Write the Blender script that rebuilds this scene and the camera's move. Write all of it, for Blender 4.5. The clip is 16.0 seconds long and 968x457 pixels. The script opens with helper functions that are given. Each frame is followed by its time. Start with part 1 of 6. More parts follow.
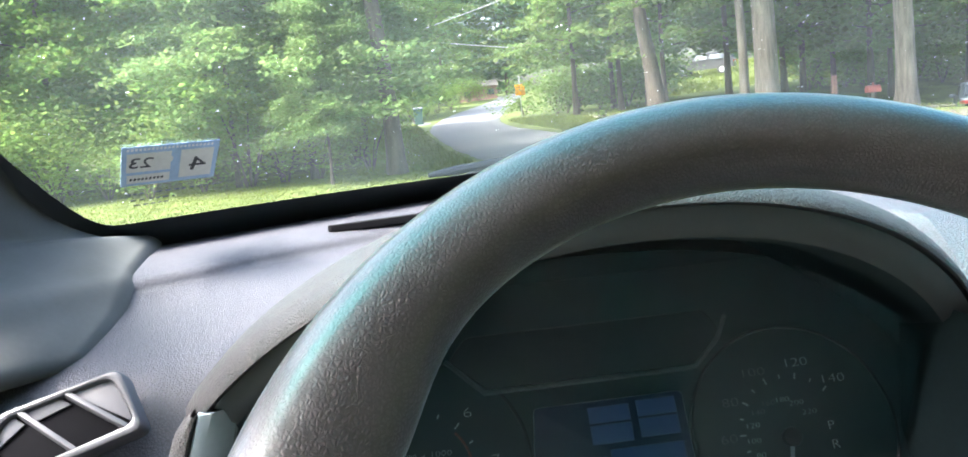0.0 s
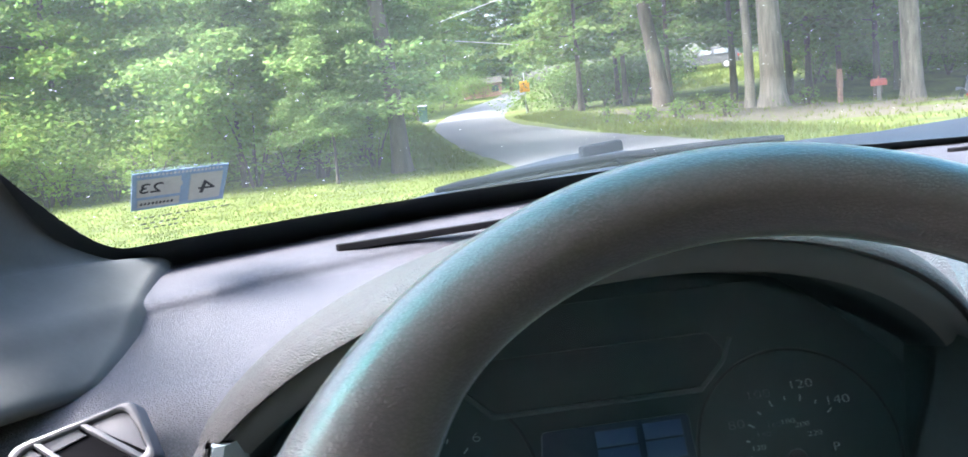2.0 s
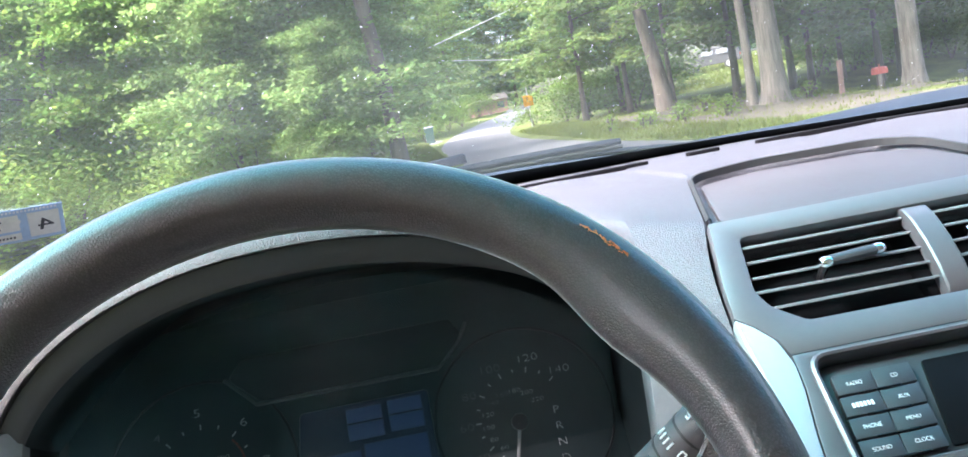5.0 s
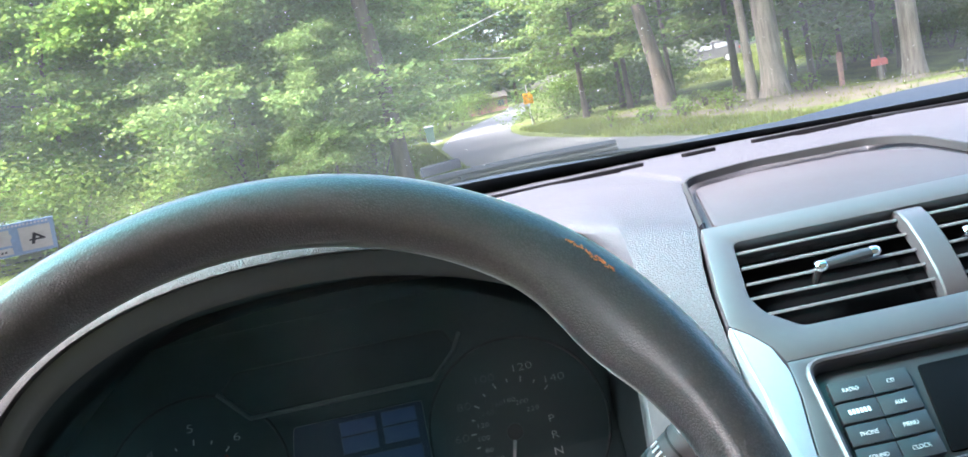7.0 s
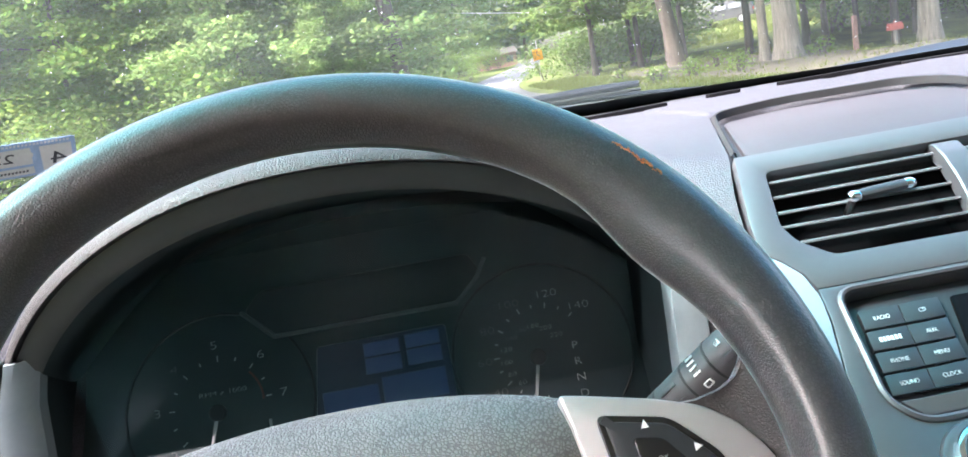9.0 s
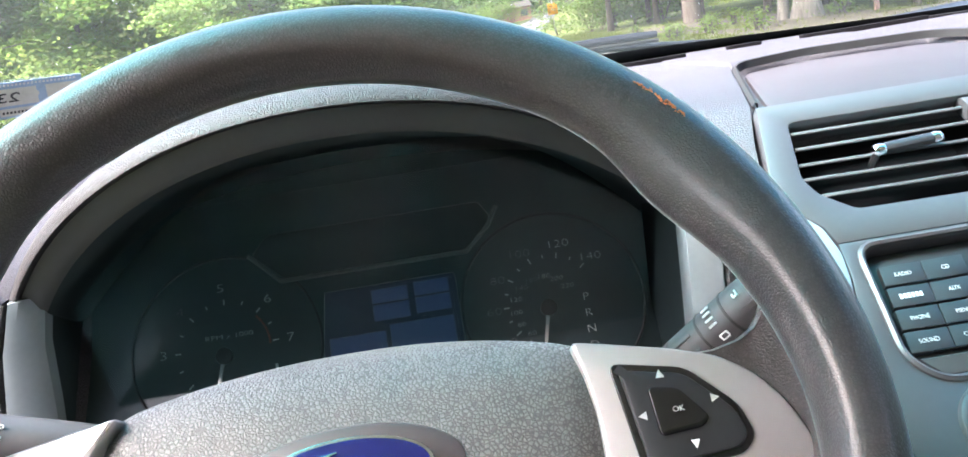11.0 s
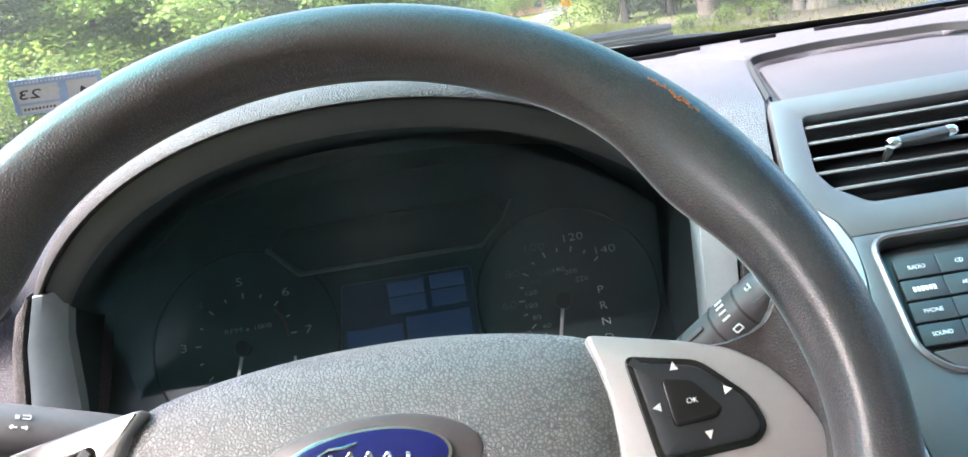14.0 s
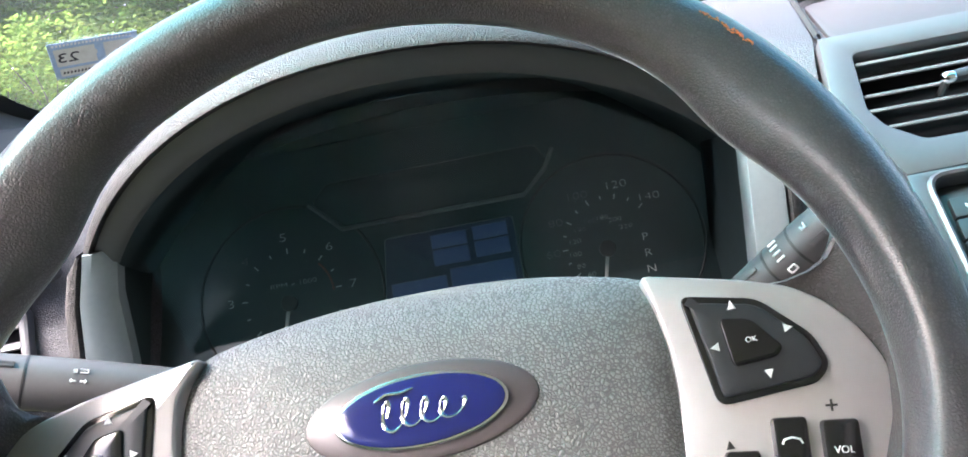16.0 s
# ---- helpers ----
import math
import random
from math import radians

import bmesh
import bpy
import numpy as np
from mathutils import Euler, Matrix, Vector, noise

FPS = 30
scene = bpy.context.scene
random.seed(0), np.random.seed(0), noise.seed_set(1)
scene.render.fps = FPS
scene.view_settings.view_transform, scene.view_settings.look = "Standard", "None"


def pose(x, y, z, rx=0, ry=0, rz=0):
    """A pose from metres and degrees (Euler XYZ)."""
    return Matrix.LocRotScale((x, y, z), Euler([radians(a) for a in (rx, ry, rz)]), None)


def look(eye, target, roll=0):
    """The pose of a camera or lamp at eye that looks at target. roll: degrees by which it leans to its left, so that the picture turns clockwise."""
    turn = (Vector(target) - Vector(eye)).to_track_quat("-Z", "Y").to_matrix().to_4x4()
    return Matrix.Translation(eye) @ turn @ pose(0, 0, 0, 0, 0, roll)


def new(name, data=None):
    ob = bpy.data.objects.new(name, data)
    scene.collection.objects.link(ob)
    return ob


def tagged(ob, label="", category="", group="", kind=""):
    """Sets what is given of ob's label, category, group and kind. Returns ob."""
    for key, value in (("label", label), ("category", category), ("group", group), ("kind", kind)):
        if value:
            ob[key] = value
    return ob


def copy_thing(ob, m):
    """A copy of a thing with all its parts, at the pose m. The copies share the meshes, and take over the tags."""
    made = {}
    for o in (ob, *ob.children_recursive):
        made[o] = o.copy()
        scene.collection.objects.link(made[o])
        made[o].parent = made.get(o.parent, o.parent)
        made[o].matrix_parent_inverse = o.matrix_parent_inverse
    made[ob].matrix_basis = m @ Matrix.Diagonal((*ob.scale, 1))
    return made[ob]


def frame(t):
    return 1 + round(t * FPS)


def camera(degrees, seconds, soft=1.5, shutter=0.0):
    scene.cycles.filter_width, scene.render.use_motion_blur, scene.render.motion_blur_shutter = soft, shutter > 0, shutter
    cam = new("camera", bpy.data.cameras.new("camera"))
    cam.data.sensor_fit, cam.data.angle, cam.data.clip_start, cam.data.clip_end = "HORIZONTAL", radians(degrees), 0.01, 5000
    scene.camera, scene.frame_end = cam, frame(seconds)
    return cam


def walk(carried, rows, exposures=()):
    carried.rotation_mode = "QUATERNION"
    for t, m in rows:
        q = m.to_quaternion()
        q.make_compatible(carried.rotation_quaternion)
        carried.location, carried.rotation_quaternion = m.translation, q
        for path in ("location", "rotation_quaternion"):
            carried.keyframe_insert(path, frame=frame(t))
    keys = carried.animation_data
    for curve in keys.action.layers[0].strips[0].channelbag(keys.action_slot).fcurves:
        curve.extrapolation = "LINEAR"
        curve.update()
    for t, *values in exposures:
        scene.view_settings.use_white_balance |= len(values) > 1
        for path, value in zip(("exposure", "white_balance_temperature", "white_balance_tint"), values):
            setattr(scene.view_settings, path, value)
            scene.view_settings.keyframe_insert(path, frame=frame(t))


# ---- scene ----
cam = camera(57.43, 16.0, soft=1.6, shutter=0.25)
# seconds, x, y, z, rx, ry, rz
PATH = [
    (0.0, -0.1197, -0.1863, 1.2542, 82.068, 5.481, -5.812),
    (0.5, -0.1174, -0.1761, 1.2668, 82.101, 6.367, -7.283),
    (1.0, -0.1237, -0.1637, 1.2635, 81.481, 6.409, -7.186),
    (1.5, -0.1456, -0.1672, 1.2665, 81.291, 5.876, -6.490),
    (2.0, -0.1189, -0.1899, 1.2734, 81.896, 6.052, -5.514),
    (2.2, -0.0951, -0.2006, 1.2717, 82.055, 5.928, -6.009),
    (2.4, -0.0595, -0.2405, 1.2776, 82.042, 6.412, -7.967),
    (2.5, -0.0358, -0.2700, 1.2721, 82.068, 7.350, -9.401),
    (2.7, 0.0024, -0.2875, 1.2634, 81.728, 9.273, -11.658),
    (3.0, 0.0163, -0.2916, 1.2552, 82.117, 9.089, -10.681),
    (3.5, 0.0683, -0.2605, 1.2475, 82.941, 11.615, -9.202),
    (4.0, 0.0578, -0.3052, 1.2518, 83.152, 10.450, -5.436),
    (6.5, 0.0681, -0.2867, 1.2504, 82.942, 10.196, -4.807),
    (7.0, 0.0701, -0.2931, 1.2566, 82.952, 11.216, -4.961),
    (7.5, 0.0739, -0.2845, 1.2534, 83.018, 11.616, -5.205),
    (8.0, 0.0593, -0.2804, 1.2390, 82.139, 10.799, -5.086),
    (8.5, 0.0662, -0.2869, 1.2485, 81.806, 10.841, -5.052),
    (9.0, 0.0501, -0.2898, 1.2361, 80.249, 9.743, -4.409),
    (9.5, 0.0508, -0.2891, 1.2375, 79.845, 9.126, -3.720),
    (10.0, 0.0463, -0.2759, 1.2247, 78.384, 8.573, -3.435),
    (12.5, 0.0521, -0.2848, 1.2359, 77.258, 9.210, -3.373),
    (13.0, 0.0480, -0.2855, 1.2321, 77.341, 9.209, -2.989),
    (13.5, 0.0467, -0.2848, 1.2305, 77.289, 9.086, -2.814),
    (14.0, 0.0473, -0.2839, 1.2309, 77.155, 8.970, -2.689),
    (14.5, 0.0487, -0.2844, 1.2331, 77.035, 9.296, -2.292),
    (15.0, 0.0487, -0.2887, 1.2390, 76.264, 10.642, -1.818),
    (15.5, 0.0460, -0.2854, 1.2326, 75.507, 11.008, -1.212),
    (16.0, 0.0395, -0.2805, 1.2254, 74.751, 10.840, -0.946),
]
walk(cam, [(r[0], pose(*r[1:])) for r in PATH], exposures=[(0.0, 3.66, 6200, 10), (1.0, 3.76, 6150, 12), (1.5, 3.60, 6000, 14), (3.0, 3.62, 5950, 14), (4.0, 3.62, 6150, 19), (7.5, 3.62, 6250, 19), (9.0, 3.68, 6400, 19), (10.0, 3.76, 6450, 20), (12.5, 3.84, 6500, 21), (14.5, 3.84, 6500, 20), (16.0, 3.86, 6400, 18)])

# ---- world and light ----
SUN_DIR = Vector((-0.56, -0.17, 0.81)).normalized()
world = bpy.data.worlds.new("sky")
world.use_nodes = True
scene.world = world
wn = world.node_tree.nodes
sky = wn.new("ShaderNodeTexSky")
sky.sky_type, sky.sun_disc = "NISHITA", False
sky.sun_elevation = math.asin(SUN_DIR.z)
sky.sun_rotation = math.atan2(SUN_DIR.x, SUN_DIR.y)
sky.air_density, sky.dust_density = 1.0, 6.5
wn["Background"].inputs["Strength"].default_value = 0.15
world.node_tree.links.new(sky.outputs[0], wn["Background"].inputs["Color"])
sun = new("sun", bpy.data.lights.new("sun", "SUN"))
sun.data.energy, sun.data.angle, sun.data.color = 1.5, radians(20), (1.0, 0.97, 0.93)
sun.matrix_world = look((0, 0, 40), Vector((0, 0, 40)) - SUN_DIR)

# ---- materials ----
def material(name, base, rough=0.6, metal=0.0, vary=0.12, scale=30.0, bump=0.0, bump_scale=120.0, spec=0.5, fine=0.0,
             coat=0.0, cells=False, island=0.0, second=None, trans=0.0, groove=0.0, sheen=0.0, coat_rough=0.25, streak=0.0):
    """A principled surface with colour variation at two scales and an optional relief."""
    m = bpy.data.materials.new(name)
    m.use_nodes = True
    nt = m.node_tree
    n, l = nt.nodes, nt.links
    b = n["Principled BSDF"]
    b.inputs["Roughness"].default_value, b.inputs["Metallic"].default_value = rough, metal
    b.inputs["Specular IOR Level"].default_value = spec
    b.inputs["Coat Weight"].default_value, b.inputs["Coat Roughness"].default_value = coat, min(coat_rough, rough)
    b.inputs["Sheen Weight"].default_value, b.inputs["Sheen Roughness"].default_value = sheen, 0.25
    b.inputs["Sheen Tint"].default_value = (0.86, 1.0, 1.0, 1)
    tc = n.new("ShaderNodeTexCoord")
    place = tc.outputs["Object"]
    if streak:
        # grain drawn out upwards
        mp = n.new("ShaderNodeMapping")
        mp.inputs["Scale"].default_value = (1, 1, streak)
        l.new(place, mp.inputs["Vector"])
        place = mp.outputs[0]
    big, small = n.new("ShaderNodeTexNoise"), n.new("ShaderNodeTexNoise")
    big.inputs["Scale"].default_value, small.inputs["Scale"].default_value = scale, scale * 9
    big.inputs["Detail"].default_value = 5
    for t in (big, small):
        l.new(place, t.inputs["Vector"])
    add = n.new("ShaderNodeMath")
    add.operation = "MULTIPLY_ADD"
    l.new(small.outputs["Fac"], add.inputs[0])
    add.inputs[1].default_value = 0.5
    l.new(big.outputs["Fac"], add.inputs[2])
    ramp = n.new("ShaderNodeMapRange")
    ramp.inputs[1].default_value, ramp.inputs[2].default_value = 0.45, 1.05
    l.new(add.outputs[0], ramp.inputs[0])
    mix = n.new("ShaderNodeMix")
    mix.data_type = "RGBA"
    dark = tuple(c * (1 - vary) for c in (second or base))
    light = tuple(min(1, c * (1 + vary)) for c in base)
    mix.inputs[6].default_value, mix.inputs[7].default_value = (*dark, 1), (*light, 1)
    l.new(ramp.outputs[0], mix.inputs[0])
    colour = mix.outputs[2]
    if island:
        geo, hsv = n.new("ShaderNodeNewGeometry"), n.new("ShaderNodeHueSaturation")
        rng = n.new("ShaderNodeMapRange")
        rng.inputs[3].default_value, rng.inputs[4].default_value = 1 - island, 1 + island
        l.new(geo.outputs["Random Per Island"], rng.inputs[0])
        l.new(rng.outputs[0], hsv.inputs["Value"])
        hue = n.new("ShaderNodeMapRange")
        hue.inputs[3].default_value, hue.inputs[4].default_value = 0.475, 0.515
        l.new(geo.outputs["Random Per Island"], hue.inputs[0])
        l.new(hue.outputs[0], hsv.inputs["Hue"])
        l.new(colour, hsv.inputs["Color"])
        colour = hsv.outputs[0]
    l.new(colour, b.inputs["Base Color"])
    if fine:
        rr = n.new("ShaderNodeMapRange")
        rr.inputs[3].default_value, rr.inputs[4].default_value = rough - fine, rough + fine
        l.new(big.outputs["Fac"], rr.inputs[0])
        l.new(rr.outputs[0], b.inputs["Roughness"])
    if bump:
        if cells:
            tex = n.new("ShaderNodeTexVoronoi")
            tex.feature = "DISTANCE_TO_EDGE"
            out = tex.outputs["Distance"]
            warp = n.new("ShaderNodeTexNoise")
            warp.inputs["Scale"].default_value = bump_scale * 0.6
            l.new(place, warp.inputs["Vector"])
            vm = n.new("ShaderNodeVectorMath")
            vm.operation = "MULTIPLY_ADD"
            l.new(warp.outputs["Color"], vm.inputs[0])
            vm.inputs[1].default_value = (0.45 / bump_scale,) * 3
            l.new(place, vm.inputs[2])
            l.new(vm.outputs[0], tex.inputs["Vector"])
            clamp = n.new("ShaderNodeMapRange")
            clamp.inputs[2].default_value = 0.33
            clamp.interpolation_type = "SMOOTHSTEP"
            l.new(out, clamp.inputs[0])
            out = clamp.outputs[0]
            if groove:
                # the shade in the grain's valleys is painted into the colour
                deep = n.new("ShaderNodeMapRange")
                deep.inputs[2].default_value = 0.6
                deep.inputs[3].default_value = 1 - groove
                l.new(out, deep.inputs[0])
                tone = n.new("ShaderNodeHueSaturation")
                l.new(deep.outputs[0], tone.inputs["Value"])
                l.new(colour, tone.inputs["Color"])
                l.new(tone.outputs[0], b.inputs["Base Color"])
        else:
            tex = n.new("ShaderNodeTexNoise")
            tex.inputs["Detail"].default_value = 4
            out = tex.outputs["Fac"]
            l.new(place, tex.inputs["Vector"])
        tex.inputs["Scale"].default_value = bump_scale
        bp = n.new("ShaderNodeBump")
        bp.inputs["Strength"].default_value = min(1.0, bump)
        bp.inputs["Distance"].default_value = 0.35 / bump_scale
        l.new(out, bp.inputs["Height"])
        l.new(bp.outputs[0], b.inputs["Normal"])
    if trans:
        tl = n.new("ShaderNodeBsdfTranslucent")
        bright = n.new("ShaderNodeHueSaturation")
        bright.inputs["Value"].default_value = 1.6
        l.new(colour, bright.inputs["Color"])
        l.new(bright.outputs[0], tl.inputs["Color"])
        ms = n.new("ShaderNodeMixShader")
        ms.inputs[0].default_value = trans
        l.new(b.outputs[0], ms.inputs[1])
        l.new(tl.outputs[0], ms.inputs[2])
        l.new(ms.outputs[0], n["Material Output"].inputs["Surface"])
    return m


def glass_material(name, tint=(1, 1, 1), rough=0.0, haze=0.0, ior=1.45, scatter="ShaderNodeBsdfTranslucent", mist=(0.62, 0.84, 0.76)):
    """A thin clear pane: it lets light straight through and mirrors by Fresnel. haze: share of a painted mist."""
    m = bpy.data.materials.new(name)
    m.use_nodes = True
    n, l = m.node_tree.nodes, m.node_tree.links
    n.remove(n["Principled BSDF"])
    tr, gl, fr, mx = (n.new(k) for k in ("ShaderNodeBsdfTransparent", "ShaderNodeBsdfGlossy", "ShaderNodeFresnel", "ShaderNodeMixShader"))
    tr.inputs["Color"].default_value = (*tint, 1)
    gl.inputs["Roughness"].default_value = rough
    fr.inputs["IOR"].default_value = ior
    l.new(fr.outputs[0], mx.inputs[0])
    l.new(tr.outputs[0], mx.inputs[1])
    l.new(gl.outputs[0], mx.inputs[2])
    out = mx.outputs[0]
    if haze:
        df, hz, nz, rg, tc = (n.new(k) for k in (scatter, "ShaderNodeMixShader", "ShaderNodeTexNoise", "ShaderNodeMapRange", "ShaderNodeTexCoord"))
        df.inputs["Color"].default_value = (*mist, 1)
        nz.inputs["Scale"].default_value, nz.inputs["Detail"].default_value = 9, 6
        l.new(tc.outputs["Object"], nz.inputs["Vector"])
        rg.inputs[1].default_value, rg.inputs[2].default_value = 0.3, 0.8
        rg.inputs[3].default_value, rg.inputs[4].default_value = haze * 0.5, haze * 1.5
        l.new(nz.outputs["Fac"], rg.inputs[0])
        l.new(rg.outputs[0], hz.inputs[0])
        l.new(out, hz.inputs[1])
        l.new(df.outputs[0], hz.inputs[2])
        out = hz.outputs[0]
    l.new(out, n["Material Output"].inputs["Surface"])
    return m


def glow_material(name, colour, strength):
    m = bpy.data.materials.new(name)
    m.use_nodes = True
    b = m.node_tree.nodes["Principled BSDF"]
    b.inputs["Base Color"].default_value = (*[c * 0.3 for c in colour], 1)
    b.inputs["Emission Color"].default_value = (*colour, 1)
    b.inputs["Emission Strength"].default_value = strength
    b.inputs["Roughness"].default_value = 0.3
    return m


M_DASH = material("dash_plastic", (0.051, 0.051, 0.062), 0.58, vary=0.08, scale=14, bump=0.6, bump_scale=560, cells=True, groove=0.48, fine=0.06)
M_VISOR = material("visor_leather", (0.046, 0.044, 0.046), 0.56, vary=0.1, scale=25, bump=0.8, bump_scale=640, cells=True, groove=0.5, spec=0.4, sheen=0.04)
M_RIM = material("rim_leather", (0.054, 0.046, 0.048), 0.50, vary=0.2, scale=18, bump=0.50, bump_scale=680, cells=True, groove=0.30, spec=0.30, coat=0.66, fine=0.08, sheen=0.55, coat_rough=0.28)
M_HUB = material("hub_leather", (0.148, 0.154, 0.153), 0.46, vary=0.14, scale=22, bump=0.58, bump_scale=620, cells=True, groove=0.50, spec=0.5, sheen=0.4)
M_SILVER = material("silver_paint", (0.49, 0.48, 0.485), 0.36, metal=0.5, vary=0.04, scale=25, fine=0.05)
M_CHROME = material("chrome", (0.75, 0.76, 0.78), 0.12, metal=1.0, vary=0.03)
M_STACK = material("stack_silver", (0.090, 0.091, 0.098), 0.42, metal=0.45, vary=0.05, scale=20, fine=0.05)
M_TRIM = material("pale_trim", (0.33, 0.40, 0.42), 0.35, metal=0.4, vary=0.04)
M_BLACK = material("black_plastic", (0.012, 0.013, 0.014), 0.4, vary=0.15, scale=40)
M_GLOSS = material("gloss_black", (0.008, 0.009, 0.01), 0.16, vary=0.1, scale=40, spec=0.6)
M_FRIT = material("black_band", (0.012, 0.016, 0.018), 0.5, vary=0.1)
# the teal in M_CAVE, M_FACE, M_BEZEL and M_SIDE paints in teal light
M_CAVE = material("cluster_black", (0.014, 0.030, 0.034), 0.7, vary=0.2, scale=30)
M_FACE = material("gauge_face", (0.018, 0.034, 0.039), 0.5, vary=0.15, scale=40)
M_BEZEL = material("bezel_grey", (0.062, 0.068, 0.069), 0.55, vary=0.08, scale=30, bump=0.2, bump_scale=900)
M_SIDE = material("side_panel_grey", (0.23, 0.28, 0.30), 0.5, vary=0.08, scale=30, bump=0.2, bump_scale=900)
M_PILLAR = material("pillar_fabric", (0.054, 0.058, 0.056), 0.85, vary=0.12, scale=30, bump=0.3, bump_scale=1500)
M_LINER = material("headliner", (0.62, 0.61, 0.58), 0.95, vary=0.06, scale=20, bump=0.3, bump_scale=900)
M_TRAY = material("tray_rubber", (0.034, 0.030, 0.034), 0.6, vary=0.12, scale=16, bump=0.3, bump_scale=900)
M_DUCT = material("duct_black", (0.005, 0.005, 0.006), 0.95, vary=0.2, scale=40, spec=0.04)
M_SCREEN = material("radio_screen", (0.004, 0.004, 0.005), 0.5, vary=0.1, scale=40, spec=0.04)
M_SIDE_VENT = material("side_vent_plastic", (0.062, 0.063, 0.072), 0.45, vary=0.1, scale=40, bump=0.1, bump_scale=900)
M_VENT = material("vent_plastic", (0.11, 0.115, 0.125), 0.42, vary=0.08, scale=40)
M_BUTTON = material("button_plastic", (0.022, 0.026, 0.03), 0.42, vary=0.12, scale=50)
M_STALK = material("stalk_plastic", (0.072, 0.072, 0.075), 0.5, vary=0.1, scale=40, bump=0.15, bump_scale=1200)
M_WHITE = material("white_print", (0.75, 0.76, 0.76), 0.5, vary=0.03)
M_DIM = material("dim_print", (0.37, 0.39, 0.39), 0.5, vary=0.1)
M_FAINT = material("faint_print", (0.12, 0.125, 0.125), 0.5, vary=0.1)
M_RED = material("red_print", (0.13, 0.035, 0.022), 0.5, vary=0.1)
M_BLUE = material("badge_blue", (0.006, 0.010, 0.085), 0.15, vary=0.1, coat=0.6)
M_BADGE = material("badge_bezel", (0.085, 0.076, 0.08), 0.42, metal=0.3, vary=0.08)
M_ORANGE = material("orange_glint_paint", (0.72, 0.19, 0.045), 0.5, vary=0.1)
M_LCD = glow_material("lcd_blue", (0.012, 0.026, 0.075), 0.006)
M_LCD_BAR = glow_material("lcd_bar", (0.045, 0.10, 0.27), 0.0085)
M_GLASS = glass_material("windshield_glass", (0.93, 0.98, 0.95), haze=0.012)
M_SHADE = glass_material("teal_shade_band", (0.10, 0.66, 0.71))
# its teal mist paints the reflections that veil the lens
M_LENS = glass_material("cluster_lens", (0.82, 0.95, 0.96), rough=0.3, ior=1.36, haze=0.023, scatter="ShaderNodeBsdfDiffuse", mist=(0.34, 0.84, 0.88))
M_CARPAINT = material("hood_paint", (0.014, 0.020, 0.032), 0.7, vary=0.05, spec=0.02)
M_RUBBER = material("wiper_rubber", (0.008, 0.010, 0.012), 0.8, vary=0.15, spec=0.1)
M_WIPER = material("wiper_arm_paint", (0.009, 0.012, 0.017), 0.75, vary=0.15, spec=0.03)
M_PANEL = material("dark_panel", (0.018, 0.022, 0.024), 0.5, vary=0.15, scale=40, spec=0.2)
M_LIP = material("dark_lip", (0.022, 0.022, 0.024), 0.7, vary=0.1, spec=0.2)
M_SLOT = material("slot_black", (0.006, 0.006, 0.007), 0.9, vary=0.1, spec=0.05)
M_STICK_BLUE = material("sticker_blue", (0.32, 0.47, 0.64), 0.6, vary=0.1, scale=200)
M_STICK_PALE = material("sticker_pale", (0.62, 0.64, 0.60), 0.6, vary=0.08, scale=200)
M_STICK_DARK = material("sticker_ink", (0.03, 0.035, 0.04), 0.6, vary=0.1)


# ---- builders ----
def part(name, bm, mat, parent=None, label="", smooth=35.0):
    """Links a bmesh as one mesh object under a thing or part."""
    me = bpy.data.meshes.new(name)
    bmesh.ops.recalc_face_normals(bm, faces=bm.faces)
    bm.to_mesh(me)
    bm.free()
    if smooth:
        me.shade_smooth()
        me.set_sharp_from_angle(angle=radians(smooth))
    me.materials.append(mat)
    ob = new(name, me)
    if parent:
        ob.parent = parent
        ob.matrix_parent_inverse = Matrix.Translation(-parent.location) if parent.type == "EMPTY" else Matrix()
    if label:
        tagged(ob, label)
    return ob


def face_to(ob, way):
    """Turns the faces of an open sheet so that they look that way."""
    bm = bmesh.new()
    bm.from_mesh(ob.data)
    bm.normal_update()
    bmesh.ops.reverse_faces(bm, faces=[f for f in bm.faces if f.normal.dot(Vector(way)) < 0])
    bm.to_mesh(ob.data)
    bm.free()


def thing(name, at, label, category, group="", kind=""):
    ob = new(name)
    ob.location = at
    ob.empty_display_size = 0.05
    return tagged(ob, label, category, group, kind)


def quad_strip(bm, sections, closed=False, caps=False):
    """Joins rows of points, all equally long, into a skin. closed: each row is a ring."""
    rows = [[bm.verts.new(p) for p in s] for s in sections]
    k = len(rows[0])
    for a, b in zip(rows, rows[1:]):
        for i in range(k if closed else k - 1):
            j = (i + 1) % k
            bm.faces.new((a[i], a[j], b[j], b[i]))
    if caps and closed:
        bm.faces.new(rows[0][::-1])
        bm.faces.new(rows[-1])
    return rows


